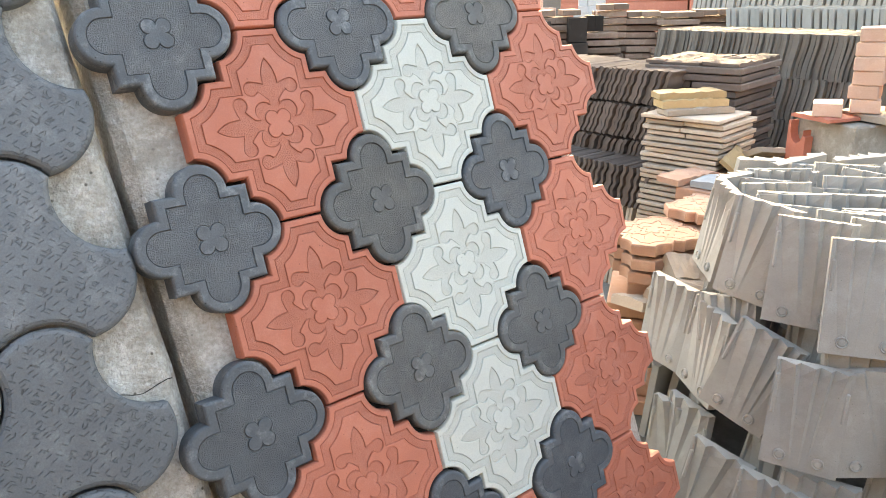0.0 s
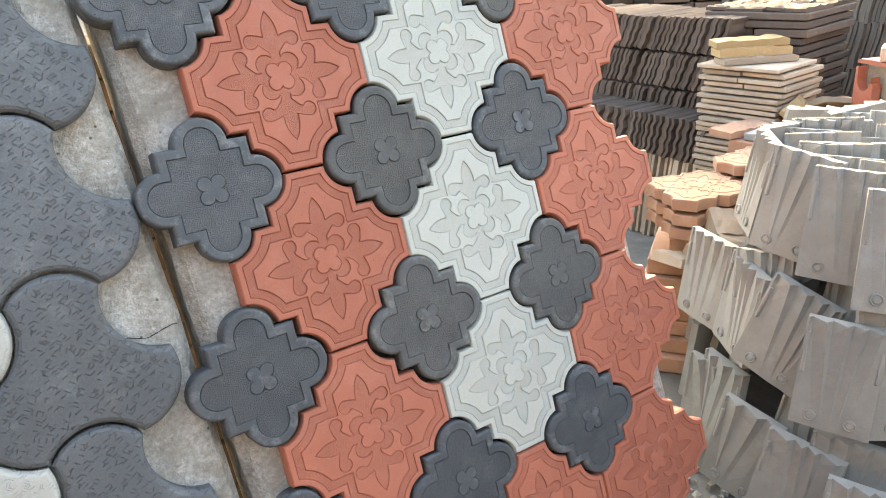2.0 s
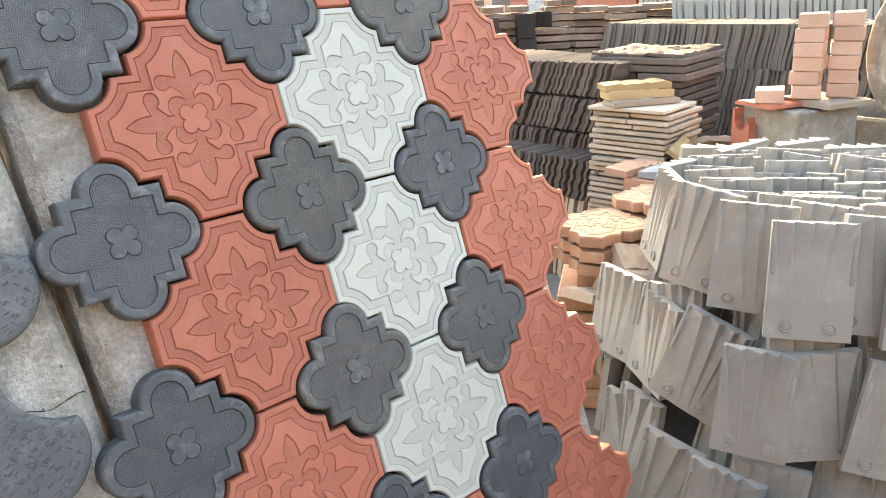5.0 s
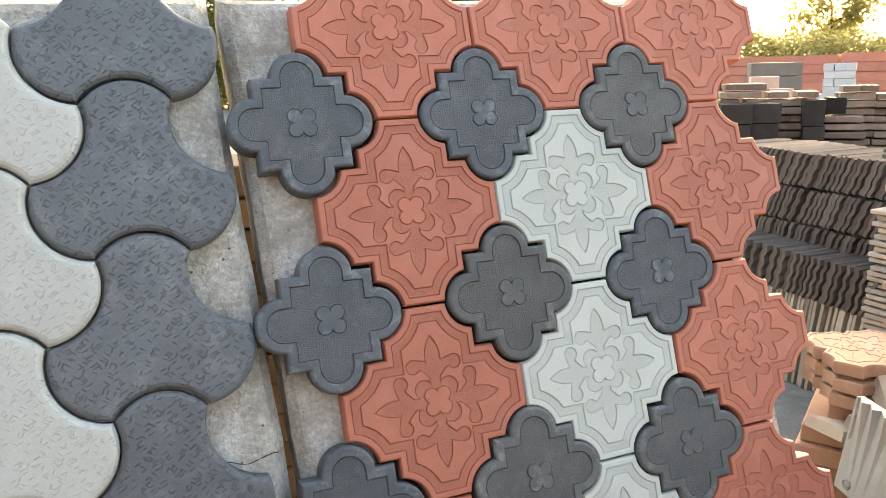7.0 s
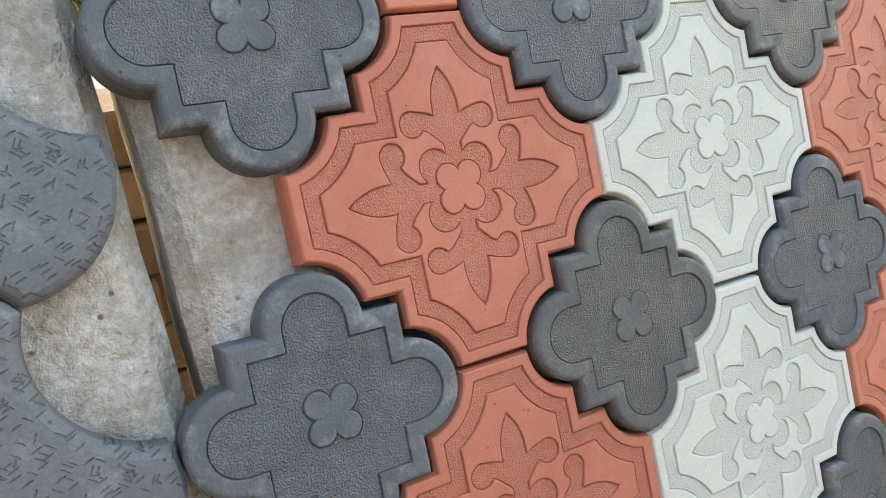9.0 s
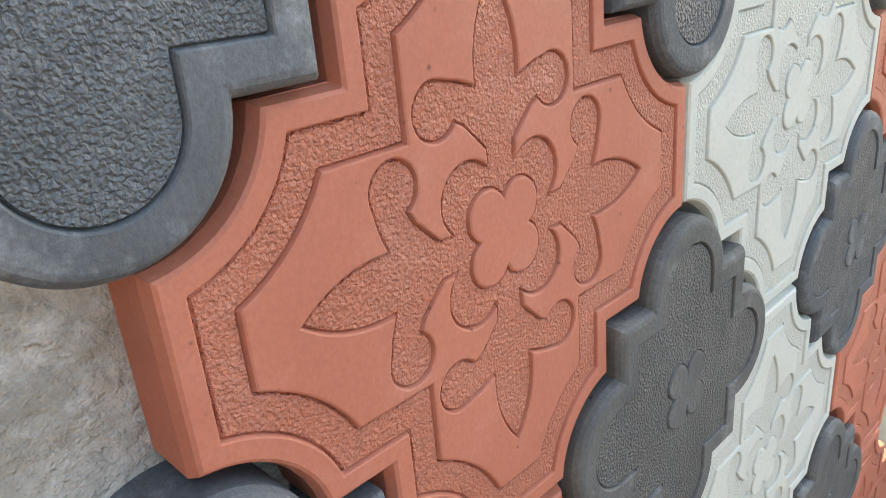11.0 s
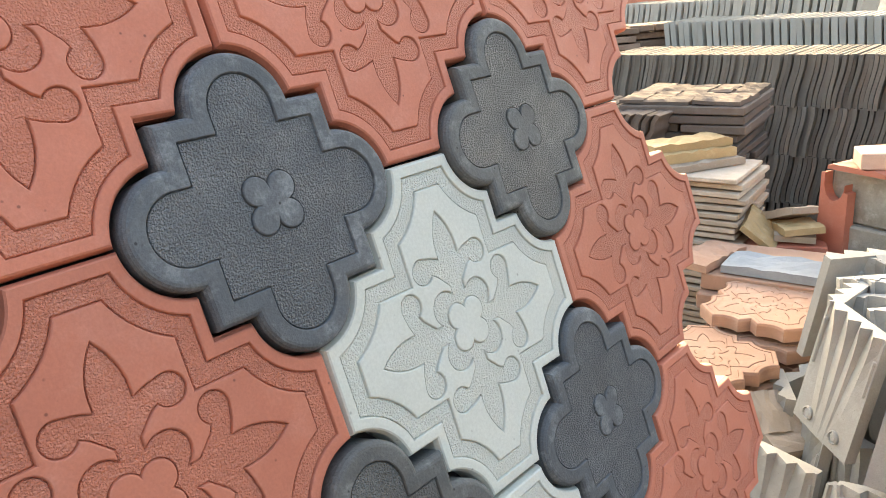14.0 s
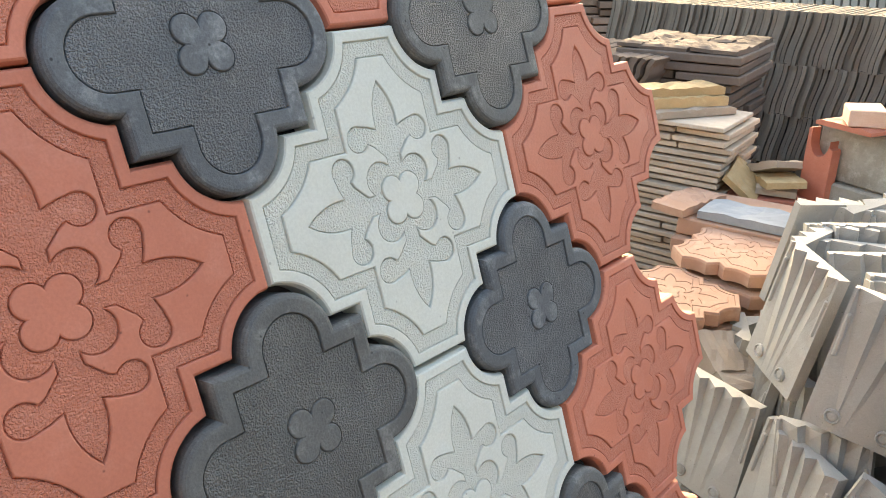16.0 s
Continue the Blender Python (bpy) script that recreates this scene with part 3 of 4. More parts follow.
kinds = [fluted(*k) for k in ((1, 4, 0.45, 0.0), (2, 4, 0.55, 0.14), (3, 3, 0.40, -0.16), (4, 3, 0.35, 0.20), (5, 4, 0.60, -0.06), (6, 4, 0.50, 0.10), (7, 3, 0.45, -0.22))]
rng = random.Random(23)
first = {}
PILE = (1.36, -0.42)


def stand(x, y, z, face, lean, roll=0.0, k=None):
    """One piece on its foot; face: the way it looks, in degrees; its top leans back, and to its own right by roll."""
    lift = 0.42 * PW * abs(math.sin(radians(roll)))
    m = Matrix.Translation((x, y, z + lift)) @ pose(0, 0, 0, 0, 0, face + 90) @ pose(0, 0, 0, -lean, roll, 0)
    k = rng.randrange(7) if k is None else k
    if k not in first:
        first[k] = True
        kinds[k].matrix_basis = m
    else:
        copy_thing(kinds[k], m)


FEET = (GROUND - 0.012, -0.785, -0.518)
# the pieces that look out over the yard: tier, foot, facing, roll
for tier, x, y, face, roll, k in (
        (2, 1.107, -0.087, 140, 4, 0), (2, 1.006, -0.255, 184, 6, 2), (2, 0.975, -0.405, 200, 1, 5), (2, 0.930, -0.550, 212, 0, 4), (2, 1.010, -0.630, 222, 6, 3),
        (2, 1.024, -0.734, 218, 1, 1), (2, 1.160, -0.795, 250, -5, 6),
        (1, 1.052, -0.012, 168, 2, 4), (1, 0.978, -0.168, 152, 4, 1), (1, 0.918, -0.300, 186, 17, 5), (1, 0.865, -0.487, 202, 2, 0), (1, 0.955, -0.600, 226, -3, 3),
        (1, 0.962, -0.711, 212, 8, 2), (1, 1.075, -0.800, 226, 2, 6), (1, 1.190, -0.860, 240, -2, 1),
        (0, 0.960, -0.120, 178, 2, 3), (0, 0.854, -0.284, 184, 9, 6), (0, 0.830, -0.430, 192, 8, 1), (0, 0.800, -0.598, 204, 4, 0), (0, 0.880, -0.740, 208, 33, 5),
        (0, 0.965, -0.890, 222, 0, 2), (0, 1.110, -0.960, 240, -3, 4)):
    stand(x, y, FEET[tier], face, 5 + 2 * tier, roll, k)
for tier, rings in ((0, (0.535, 0.450)), (1, (0.470, 0.390)), (2, (0.400,))):
    for ring_no, radius in enumerate(rings):
        n = round(2 * math.pi * radius / (PW * 1.04))
        start = rng.random()
        for i in range(n):
            a = 360 * (i + start + rng.uniform(-0.15, 0.15)) / n % 360
            if ring_no == 0 and 118 < a < 258:
                continue
            r = radius + (0.022 if i % 2 else -0.026) + rng.uniform(-0.02, 0.02)
            stand(PILE[0] + r * math.cos(radians(a)), PILE[1] + r * math.sin(radians(a)), FEET[tier] + 0.030 * ring_no, a + rng.uniform(-30, 30), rng.uniform(3, 13), rng.gauss(0, 5))
for row in range(12):
    back = -0.29 + 0.050 * row
    half = math.sqrt(max(0.0, 0.345 ** 2 - back ** 2))
    n = max(1, round(2 * half / (PW * 1.02)))
    for i in range(n):
        side = (i - (n - 1) / 2) * PW * 1.03 + rng.uniform(-0.02, 0.02)
        f = radians(210 + rng.uniform(-8, 8))
        stand(PILE[0] - back * math.cos(f) - side * math.sin(f), PILE[1] - back * math.sin(f) + side * math.cos(f), FEET[2] + 0.008 - rng.uniform(0, 0.024), math.degrees(f), rng.uniform(5, 12), rng.gauss(0, 3))
# ---- stacks behind ----
def layered(name, x, y, z0, z1, w, d, turn, th, material, label, category, split=True, jitter=0.006, seed=1, piece="tile", gap=0.004, group=""):
    """A stack of flat cast tiles laid in courses."""
    r = random.Random(seed)
    st = thing(name, pose(x, y, z0, 0, 0, turn), label, category, group)
    n = max(1, round((z1 - z0) / th))
    h = (z1 - z0) / n
    meshes = {}
    for k in range(n):
        halves = r.choice((1, 2)) if split else 1
        across = r.random() < 0.5
        for q in range(halves):
            a, b = (w / halves, d) if across else (w, d / halves)
            key = (round(a, 3), round(b, 3), r.randrange(2))
            if key not in meshes:
                bm = bmesh.new()
                box(bm, -a / 2 + 0.001, a / 2 - 0.001, -b / 2 + 0.001, b / 2 - 0.001, 0, h - gap, min(0.003, h * 0.1), min(0.002, h * 0.06), r)
                me = bpy.data.meshes.new(piece)
                bm.to_mesh(me)
                bm.free()
                me.materials.append(material)
                meshes[key] = me
            o = (q - (halves - 1) / 2)
            px, py = (o * a, 0) if across else (0, o * b)
            share(piece, meshes[key], st, pose(px + r.uniform(-jitter, jitter), py + r.uniform(-jitter, jitter), k * h, 0, 0, r.uniform(-1.5, 1.5)))
    return st


def wavy_sheet(name, tall, deep, thick, waves, amp, material, phase=0.0, sway=0.0, steps=None):
    """A profiled roof tile standing on edge: its wave runs upwards, it reaches back along x."""
    k = steps or int(waves * 7) + 2
    bm = bmesh.new()
    rows = []
    for i in range(k + 1):
        z = tall * i / k
        y = amp * math.sin(2 * math.pi * waves * i / k + phase) + sway * (z / tall) ** 2
        rows.append([bm.verts.new((x, y + o, z)) for x, o in ((0, -thick / 2), (0, thick / 2), (deep, thick / 2), (deep, -thick / 2))])
    for a, b in zip(rows, rows[1:]):
        for i in range(4):
            j = (i + 1) % 4
            bm.faces.new((a[i], a[j], b[j], b[i]))
    bm.faces.new(rows[0])
    bm.faces.new(rows[-1][::-1])
    bmesh.ops.recalc_face_normals(bm, faces=bm.faces)
    me = bpy.data.meshes.new(name)
    bm.to_mesh(me)
    bm.free()
    me.materials.append(material)
    return me


def on_edge(name, x, y, z0, turn, length, step, tiers, tall, deep, sheet, label, category, lean=4.0, seed=2, piece="roof_tile", group="", loose=0.004):
    """Tiles standing on edge side by side, in tiers one on another."""
    r = random.Random(seed)
    st = thing(name, pose(x, y, z0, 0, 0, turn), label, category, group)
    n = int(length / step)
    for t in range(tiers):
        wave = 0.0
        for i in range(n):
            wave = 0.8 * wave + r.uniform(-loose, loose)
            share(piece, sheet, st, pose(r.uniform(-0.012, 0.012), i * step + wave * 0.2, t * tall - (0.004 if t == 0 else 0), lean + wave * 300 + r.uniform(-1.2, 1.2), 0, r.uniform(-1.5, 1.5)))
    return st


layered("tile_stack", 2.06, 0.57, GROUND - 0.01, -0.29, 0.27, 0.32, 6, 0.0215, beige, "stack of thin beige concrete tiles in courses", "tile stack", seed=5, jitter=0.013, gap=0.0068)
layered("tile_stack", 2.42, 0.76, GROUND - 0.01, -0.14, 0.42, 0.42, 8, 0.031, dark_roof, "stack of flat dark brown roof tiles", "tile stack", seed=6, split=True, jitter=0.014, gap=0.006)


def rough_slab(name, w, d, h, m, material, label, category, seed=1, group=""):
    """A cast slab with a split, uneven face."""
    r = random.Random(seed)
    bm = bmesh.new()
    nx, ny = 10, 4
    top = [[bm.verts.new((w * (i / nx - 0.5), d * (j / ny - 0.5), h + (0.007 * noise.noise((i * 0.9, j * 1.3, seed * 3.1)) if 0 < i < nx else -0.004))) for i in range(nx + 1)] for j in range(ny + 1)]
    low = [[bm.verts.new((w * (i / nx - 0.5) + r.uniform(-0.001, 0.001), d * (j / ny - 0.5), 0)) for i in range(nx + 1)] for j in range(ny + 1)]
    for j in range(ny):
        for i in range(nx):
            bm.faces.new((top[j][i], top[j][i + 1], top[j + 1][i + 1], top[j + 1][i]))
            bm.faces.new((low[j][i], low[j + 1][i], low[j + 1][i + 1], low[j][i + 1]))
    for i in range(nx):
        bm.faces.new((low[0][i], low[0][i + 1], top[0][i + 1], top[0][i]))
        bm.faces.new((low[ny][i + 1], low[ny][i], top[ny][i], top[ny][i + 1]))
    for j in range(ny):
        bm.faces.new((low[j + 1][0], low[j][0], top[j][0], top[j + 1][0]))
        bm.faces.new((low[j][nx], low[j + 1][nx], top[j + 1][nx], top[j][nx]))
    ob = part(name, bm, material, m=m)
    return tagged(ob, label, category, group)


# slabs on the beige stack
rough_slab("facing_slab", 0.27, 0.10, 0.022, pose(2.03, 0.57, -0.2945, 0, 0, -30), beige, "pale thin slab on the beige tile stack", "slab", 1)
rough_slab("facing_slab", 0.26, 0.10, 0.030, pose(2.04, 0.60, -0.2725, 0, 0, -33), yellow, "yellow split-faced slab lying on a tile stack", "slab", 2, "yellow slabs")
rough_slab("facing_slab", 0.26, 0.10, 0.026, pose(2.05, 0.62, -0.2425, 0, 0, -35), yellow, "yellow split-faced slab lying on a tile stack", "slab", 3, "yellow slabs")

# loose rough roof tiles on the dark stack
r = random.Random(71)
for i in range(2):
    for j in range(5):
        m = pose(2.42, 0.76, -0.1445, 0, 0, 8) @ pose(-0.10 + 0.2 * i, -0.165 + 0.082 * j, 0, r.uniform(-2, 5), r.uniform(-2, 2), r.uniform(-4, 4))
        rough_slab("loose_tile", 0.20, 0.085, 0.016, m, dark_roof, "rough dark roof tile lying loose on a stack", "tile", 110 + 5 * i + j, "loose roof tiles")

# dark roof tiles on edge
wave_sheet = wavy_sheet("roof_tile", 0.150, 0.36, 0.0150, 2.7, 0.0030, dark_roof, 0.4, steps=22)
on_edge("tile_rack", 2.10, 0.80, -0.75, 0, 1.0, 0.0240, 4, 0.150, 0.36, wave_sheet, "dark brown wavy roof tiles standing on edge in tiers", "tile rack", lean=22, seed=3, loose=0.010)
low_sheet = wavy_sheet("roof_tile", 0.17, 0.34, 0.014, 3.0, 0.004, dark_roof, 1.0)
on_edge("tile_rack", 1.93, 0.72, -0.690, 0, 0.8, 0.026, 1, 0.17, 0.16, low_sheet, "short row of dark roof tiles standing on edge", "tile rack", lean=12, seed=4)
plain_sheet = wavy_sheet("roof_tile", 0.37, 0.15, 0.013, 0.5, 0.002, beige, 0, steps=3)
on_edge("tile_row", 1.94, 0.72, GROUND, 0, 0.80, 0.024, 1, 0.375, 0.15, plain_sheet, "row of brown flat tiles standing on edge", "tile row", lean=8, seed=5)
layered("tile_stack", 2.28, 1.30, GROUND - 0.01, -0.752, 0.34, 1.0, 0, 0.06, brown, "low base of brown tiles under roof tiles", "tile stack", seed=8)

# grey S-shaped roof tiles in tiers
s_sheet = wavy_sheet("roof_tile", 0.202, 0.36, 0.0148, 0.5, 0.017, grey_roof, math.pi / 2, steps=12)
for k in range(2):
    on_edge("tile_rack", 2.98, -1.29 + 1.39 * k, GROUND, 0, 1.38, 0.0182, 5, 0.198, 0.36, s_sheet, "tall rack of grey S-shaped roof tiles on edge", "tile rack", lean=-3, seed=7 + 50 * k, group="grey roof tile racks", loose=0.003)
pale_sheet = wavy_sheet("roof_tile", 0.33, 0.40, 0.029, 0.5, 0.006, pale_roof, 0.3, steps=5)
on_edge("tile_rack", 4.02, -0.30, GROUND + 0.01, 0, 1.98, 0.040, 3, 0.362, 0.40, pale_sheet, "pale grey flat roof tiles standing on edge", "tile rack", lean=-9, seed=8, loose=0.002)
far_sheet = wavy_sheet("roof_tile", 0.365, 0.40, 0.030, 0.5, 0.035, pale_roof, math.pi / 2, steps=8)
on_edge("tile_rack", 5.02, 0.95, GROUND + 0.01, 0, 1.72, 0.042, 3, 0.375, 0.40, far_sheet, "pale S-shaped roof tiles on edge, far off", "tile rack", lean=-3, seed=9, loose=0.002)
layered("tile_stack", 4.15, 1.87, GROUND - 0.01, -0.13, 0.5, 0.34, 0, 0.05, grey_roof, "flat stack of dark grey tiles", "tile stack", seed=10, split=False)

# brown stone stacks and blocks farther off
for k, (far, bearing, top, w, th, mt, what) in enumerate((
        (4.90, 47.4, 0.08, 0.20, 0.045, brown, "stack of brown split stone slabs"),
        (5.00, 44.4, 0.03, 0.20, 0.045, brown, "stack of brown split stone slabs"),
        (5.10, 41.6, -0.12, 0.24, 0.045, brown, "stack of brown split stone slabs"),
        (5.25, 40.3, 0.05, 0.17, 0.045, brown, "stack of brown split stone slabs"),
        (5.30, 38.2, 0.00, 0.21, 0.045, brown, "stack of brown split stone slabs"),
        (5.30, 35.8, -0.01, 0.24, 0.045, brown, "stack of brown split stone slabs"),
        (5.40, 33.2, 0.00, 0.24, 0.045, brown, "stack of brown split stone slabs"),
        (4.70, 47.9, -0.03, 0.15, 0.12, black_mat, "stack of black concrete blocks"),
        (4.75, 46.0, -0.03, 0.14, 0.12, black_mat, "stack of black concrete blocks"),
        (4.85, 42.9, -0.02, 0.10, 0.16, black_mat, "stack of black concrete blocks"),
        (5.10, 41.6, -0.02, 0.10, 0.10, black_mat, "black concrete block on a stone stack"),
        (6.60, 45.5, 0.18, 0.32, 0.10, grey_roof, "stack of dark grey concrete blocks"),
        (5.90, 46.1, 0.09, 0.16, 0.10, brick_pink, "stack of pink concrete bricks"),
        (5.80, 45.0, 0.01, 0.13, 0.10, brick_pink, "stack of pink concrete bricks"))):
    x, y = -0.37 + far * math.cos(radians(bearing)), -1.11 + far * math.sin(radians(bearing))
    z0 = GROUND - 0.01 if "on a stone" not in what else -0.122
    layered("block_stack" if th > 0.06 else "stone_stack", x, y, z0, top, w, w * 1.15, bearing + 8, th, mt, what, "block stack" if th > 0.06 else "stone stack", seed=30 + k, jitter=0.028 if th < 0.06 else 0.006, gap=0.010 if th < 0.06 else 0.004)


def stepped(x, y, turn):
    """White blocks piled to a stepped pyramid."""
    r = random.Random(77)
    st = thing("block_pile", pose(x, y, GROUND, 0, 0, turn), "stepped pile of white concrete blocks", "block pile")
    bm = bmesh.new()
    box(bm, -0.034, 0.034, -0.043, 0.043, 0, 0.0545, 0.003, 0.002, r)
    me = bpy.data.meshes.new("block")
    bm.to_mesh(me)
    bm.free()
    me.materials.append(far_white)
    for k in range(22):
        n = 5 - (k > 13) - (k > 17)
        for i in range(n):
            for j in range(2):
                share("block", me, st, pose((i - (n - 1) / 2) * 0.0695 + r.uniform(-0.005, 0.005), j * 0.09, k * 0.0555, 0, 0, r.uniform(-3, 3)))
    return st


stepped(4.42, 3.13, -49)

# long red stacks behind
for k, (x, y, w, d, top) in enumerate(((6.1, 5.35, 0.7, 1.1, 0.225), (6.75, 4.45, 0.7, 1.05, 0.24), (7.3, 3.55, 0.7, 1.02, 0.235), (7.9, 2.6, 0.7, 1.08, 0.25), (5.5, 6.3, 0.7, 1.08, 0.215))):
    layered("tile_stack", x, y, GROUND - 0.01, top, w, d, 36, 0.095, red, "long stack of red concrete tiles", "tile stack", seed=60 + k, group="red tile stacks", gap=0.002)

# ---- terracotta octagon tiles lying in stacks ----
big_terra = with_mats(big_mesh, terracotta, terracotta)


def flat_octagons(x, y, z, n, turn, seed):
    r = random.Random(seed)
    for k in range(n):
        ob = new("octagon_tile", big_terra)
        ob.matrix_basis = pose(x + r.uniform(-0.012, 0.012), y + r.uniform(-0.012, 0.012), z - k * 0.0455, 0, 0, turn + r.uniform(-4, 4))
        tagged(ob, "terracotta octagonal tile lying flat in a stack", "paving tile", "terracotta tiles")


flat_octagons(1.31, 0.205, -0.52, 3, 24, 1)
flat_octagons(1.56, 0.17, -0.49, 3, 50, 2)
layered("tile_stack", 1.33, 0.20, GROUND - 0.01, -0.658, 0.27, 0.25, 35, 0.05, terracotta, "rough stack of tan tiles under octagonal tiles", "tile stack", seed=81, jitter=0.035)
layered("tile_stack", 1.62, 0.18, GROUND - 0.01, -0.628, 0.28, 0.27, 20, 0.05, terracotta, "rough stack of tan tiles under octagonal tiles", "tile stack", seed=82, jitter=0.03)
layered("tile_stack", 1.80, 0.22, GROUND - 0.01, -0.476, 0.26, 0.34, 8, 0.05, terracotta, "stack of tan tiles", "tile stack", seed=83, jitter=0.02)
rough_slab("facing_slab", 0.34, 0.12, 0.024, pose(1.75, 0.175, -0.4775, 0, 0, -84), blueboard, "blue-grey thin slab lying on tan tiles", "slab", 8)
rough_slab("facing_slab", 0.20, 0.10, 0.024, pose(1.75, 0.400, -0.4775, 0, 0, -8), terracotta, "tan slab lying on tan tiles", "slab", 9)
# broken pale yellow tiles
layered("tile_stack", 2.10, 0.31, GROUND - 0.01, -0.49, 0.24, 0.22, 25, 0.05, red, "stack of red tiles beneath broken yellow ones", "tile stack", seed=84, jitter=0.02)
for k, (x, y, z, rx, ry, rz) in enumerate(((2.08, 0.29, -0.490, 2, 4, 20), (2.06, 0.28, -0.462, -3, 6, 38), (2.09, 0.31, -0.436, 8, 22, 64), (2.02, 0.37, -0.466, 40, -10, 12))):
    rough_slab("broken_tile", 0.15, 0.11, 0.022, pose(x, y, z, rx, ry, rz), yellow if k % 2 else beige, "broken pale yellow tile lying loose", "broken tile", 20 + k, "broken tiles")
for k, (x, y, z, rx, ry, rz) in enumerate(((1.17, 0.06, -0.66, 20, 5, 15), (1.22, 0.03, -0.62, 8, -12, 60), (1.25, 0.05, -0.60, 25, 10, -30), (1.14, 0.13, -0.70, 15, 8, 80))):
    rough_slab("broken_tile", 0.13, 0.10, 0.03, pose(x, y, z, rx, ry, rz), beige, "broken pale tile wedged between stacks", "broken tile", 40 + k, "broken tiles")


def notched(x, y, z, turn):
    """A red U-shaped channel piece standing on end."""
    pts = [(-0.045, 0), (0.045, 0), (0.045, 0.26), (0.033, 0.262)]
    pts += [(0.033 * math.cos(a), 0.235 - 0.050 * math.sin(a)) for a in [math.pi * i / 12 for i in range(13)]]
    pts += [(-0.033, 0.215), (-0.045, 0.212)]
    bm = bmesh.new()
    prism(bm, pts, -0.016, 0.016)
    bmesh.ops.recalc_face_normals(bm, faces=bm.faces)
    ob = part("notched_tile", bm, red, m=pose(x, y, z, 90, 0, turn))
    return tagged(ob, "red notched concrete piece standing on end", "notched tile")


layered("tile_stack", 2.12, 0.185, GROUND - 0.01, -0.55, 0.10, 0.05, 0, 0.07, red, "narrow stack of red bricks", "tile stack", seed=88, split=False)
notched(2.09, 0.185, -0.552, 66)

# ---- grey block wall with bricks on it ----
for k in range(5):
    bm = bmesh.new()
    r = random.Random(90 + k)
    box(bm, -0.13, 0.13, -0.13, 0.13, 0, 0.155, 0.006, 0.004, r)
    ob = part("concrete_block", bm, block_mat, m=pose(2.19 + r.uniform(-0.01, 0.01), 0.047 + r.uniform(-0.012, 0.012), GROUND - 0.006 + 0.159 * k, 0, 0, 70 + r.uniform(-2, 2)))
    tagged(ob, "rough grey concrete block in a low wall", "block", "grey block wall")
rough_slab("facing_slab", 0.17, 0.15, 0.014, pose(2.09, 0.10, -0.2705, 0, 0, 68), red, "thin red tile lying on grey blocks", "slab", 50)
rough_slab("facing_slab", 0.24, 0.20, 0.020, pose(2.21, -0.02, -0.2705, 0, 0, 72), beige, "pale slab lying on grey blocks", "slab", 51)
bm = bmesh.new()
box(bm, -0.055, 0.055, -0.045, 0.045, 0, 0.045, 0.003, 0.002)
brick_me = bpy.data.meshes.new("brick")
bm.to_mesh(brick_me)
bm.free()
brick_me.materials.append(brick_pink)
r = random.Random(95)
spots = [(2.07, 0.095, -0.256, 25)]
for col, (x, y, n) in enumerate(((2.16, 0.015, 6), (2.25, -0.065, 6))):
    spots += [(x + r.uniform(-0.006, 0.006), y + r.uniform(-0.006, 0.006), -0.2475 + 0.0458 * k, 20 + r.uniform(-5, 5)) for k in range(n)]
for x, y, z, turn in spots:
    ob = new("brick", brick_me)
    ob.matrix_basis = pose(x, y, z, 0, 0, turn)
    tagged(ob, "pale pink concrete brick stacked on grey blocks", "brick", "pink bricks")


# ---- concrete rings ----
def ring(x, y, z, radius, thick, tall, label, tilt=(0, 0, 0), squash=1.0, n=40):
    bm = bmesh.new()
    prof = [(radius - 0.006, 0), (radius, 0.006), (radius, tall - 0.008), (radius - 0.008, tall), (radius - thick + 0.008, tall), (radius - thick, tall - 0.008), (radius - thick, 0.006), (radius - thick + 0.006, 0)]
    loops = [[bm.verts.new((a * math.cos(2 * math.pi * i / n) * squash, a * math.sin(2 * math.pi * i / n), h + 0.002 * noise.noise((i, a * 9, h * 9)))) for i in range(n)] for a, h in prof]
    k = len(loops)
    for p in range(k):
        q = loops[(p + 1) % k]
        for i in range(n):
            j = (i + 1) % n
            bm.faces.new((loops[p][i], loops[p][j], q[j], q[i]))
    bmesh.ops.recalc_face_normals(bm, faces=bm.faces)
    ob = part("concrete_ring", bm, block_mat, m=pose(x, y, z, *tilt))
    return tagged(ob, label, "concrete ring", "concrete rings")


for k in range(4):
    ring(2.66, -0.165, GROUND - 0.008 + 0.182 * k, 0.275, 0.040, 0.18, "grey cast concrete ring in a stack")
    ring(2.66, -0.74, GROUND - 0.008 + 0.182 * k, 0.275, 0.040, 0.18, "grey cast concrete ring in a stack")
ring(2.53, -0.21, -0.099, 0.225, 0.072, 0.17, "oval concrete ring standing upright on other rings", (90, 0, -84), 0.60)
layered("tile_stack", 3.02, -0.6, GROUND - 0.01, 0.02, 0.05, 0.05, 0, 0.05, brown, "narrow stack of brown tiles", "tile stack", seed=97)

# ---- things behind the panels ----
# bricks whose colour already holds the shade of the slot
layered("brick_stack", -0.22, 0.42, GROUND - 0.01, 0.06, 0.9, 0.22, 0, 0.062, behind_mat, "stack of brown bricks behind the display panels, coloured darker for shade", "brick stack", seed=99, jitter=0.012, piece="brick")
rough_slab("facing_slab", 0.30, 0.10, 0.03, pose(1.10, -0.95, GROUND + 0.02, 0, 58, 10), yellow, "yellow slab leaning beside the coping pile", "slab", 60)

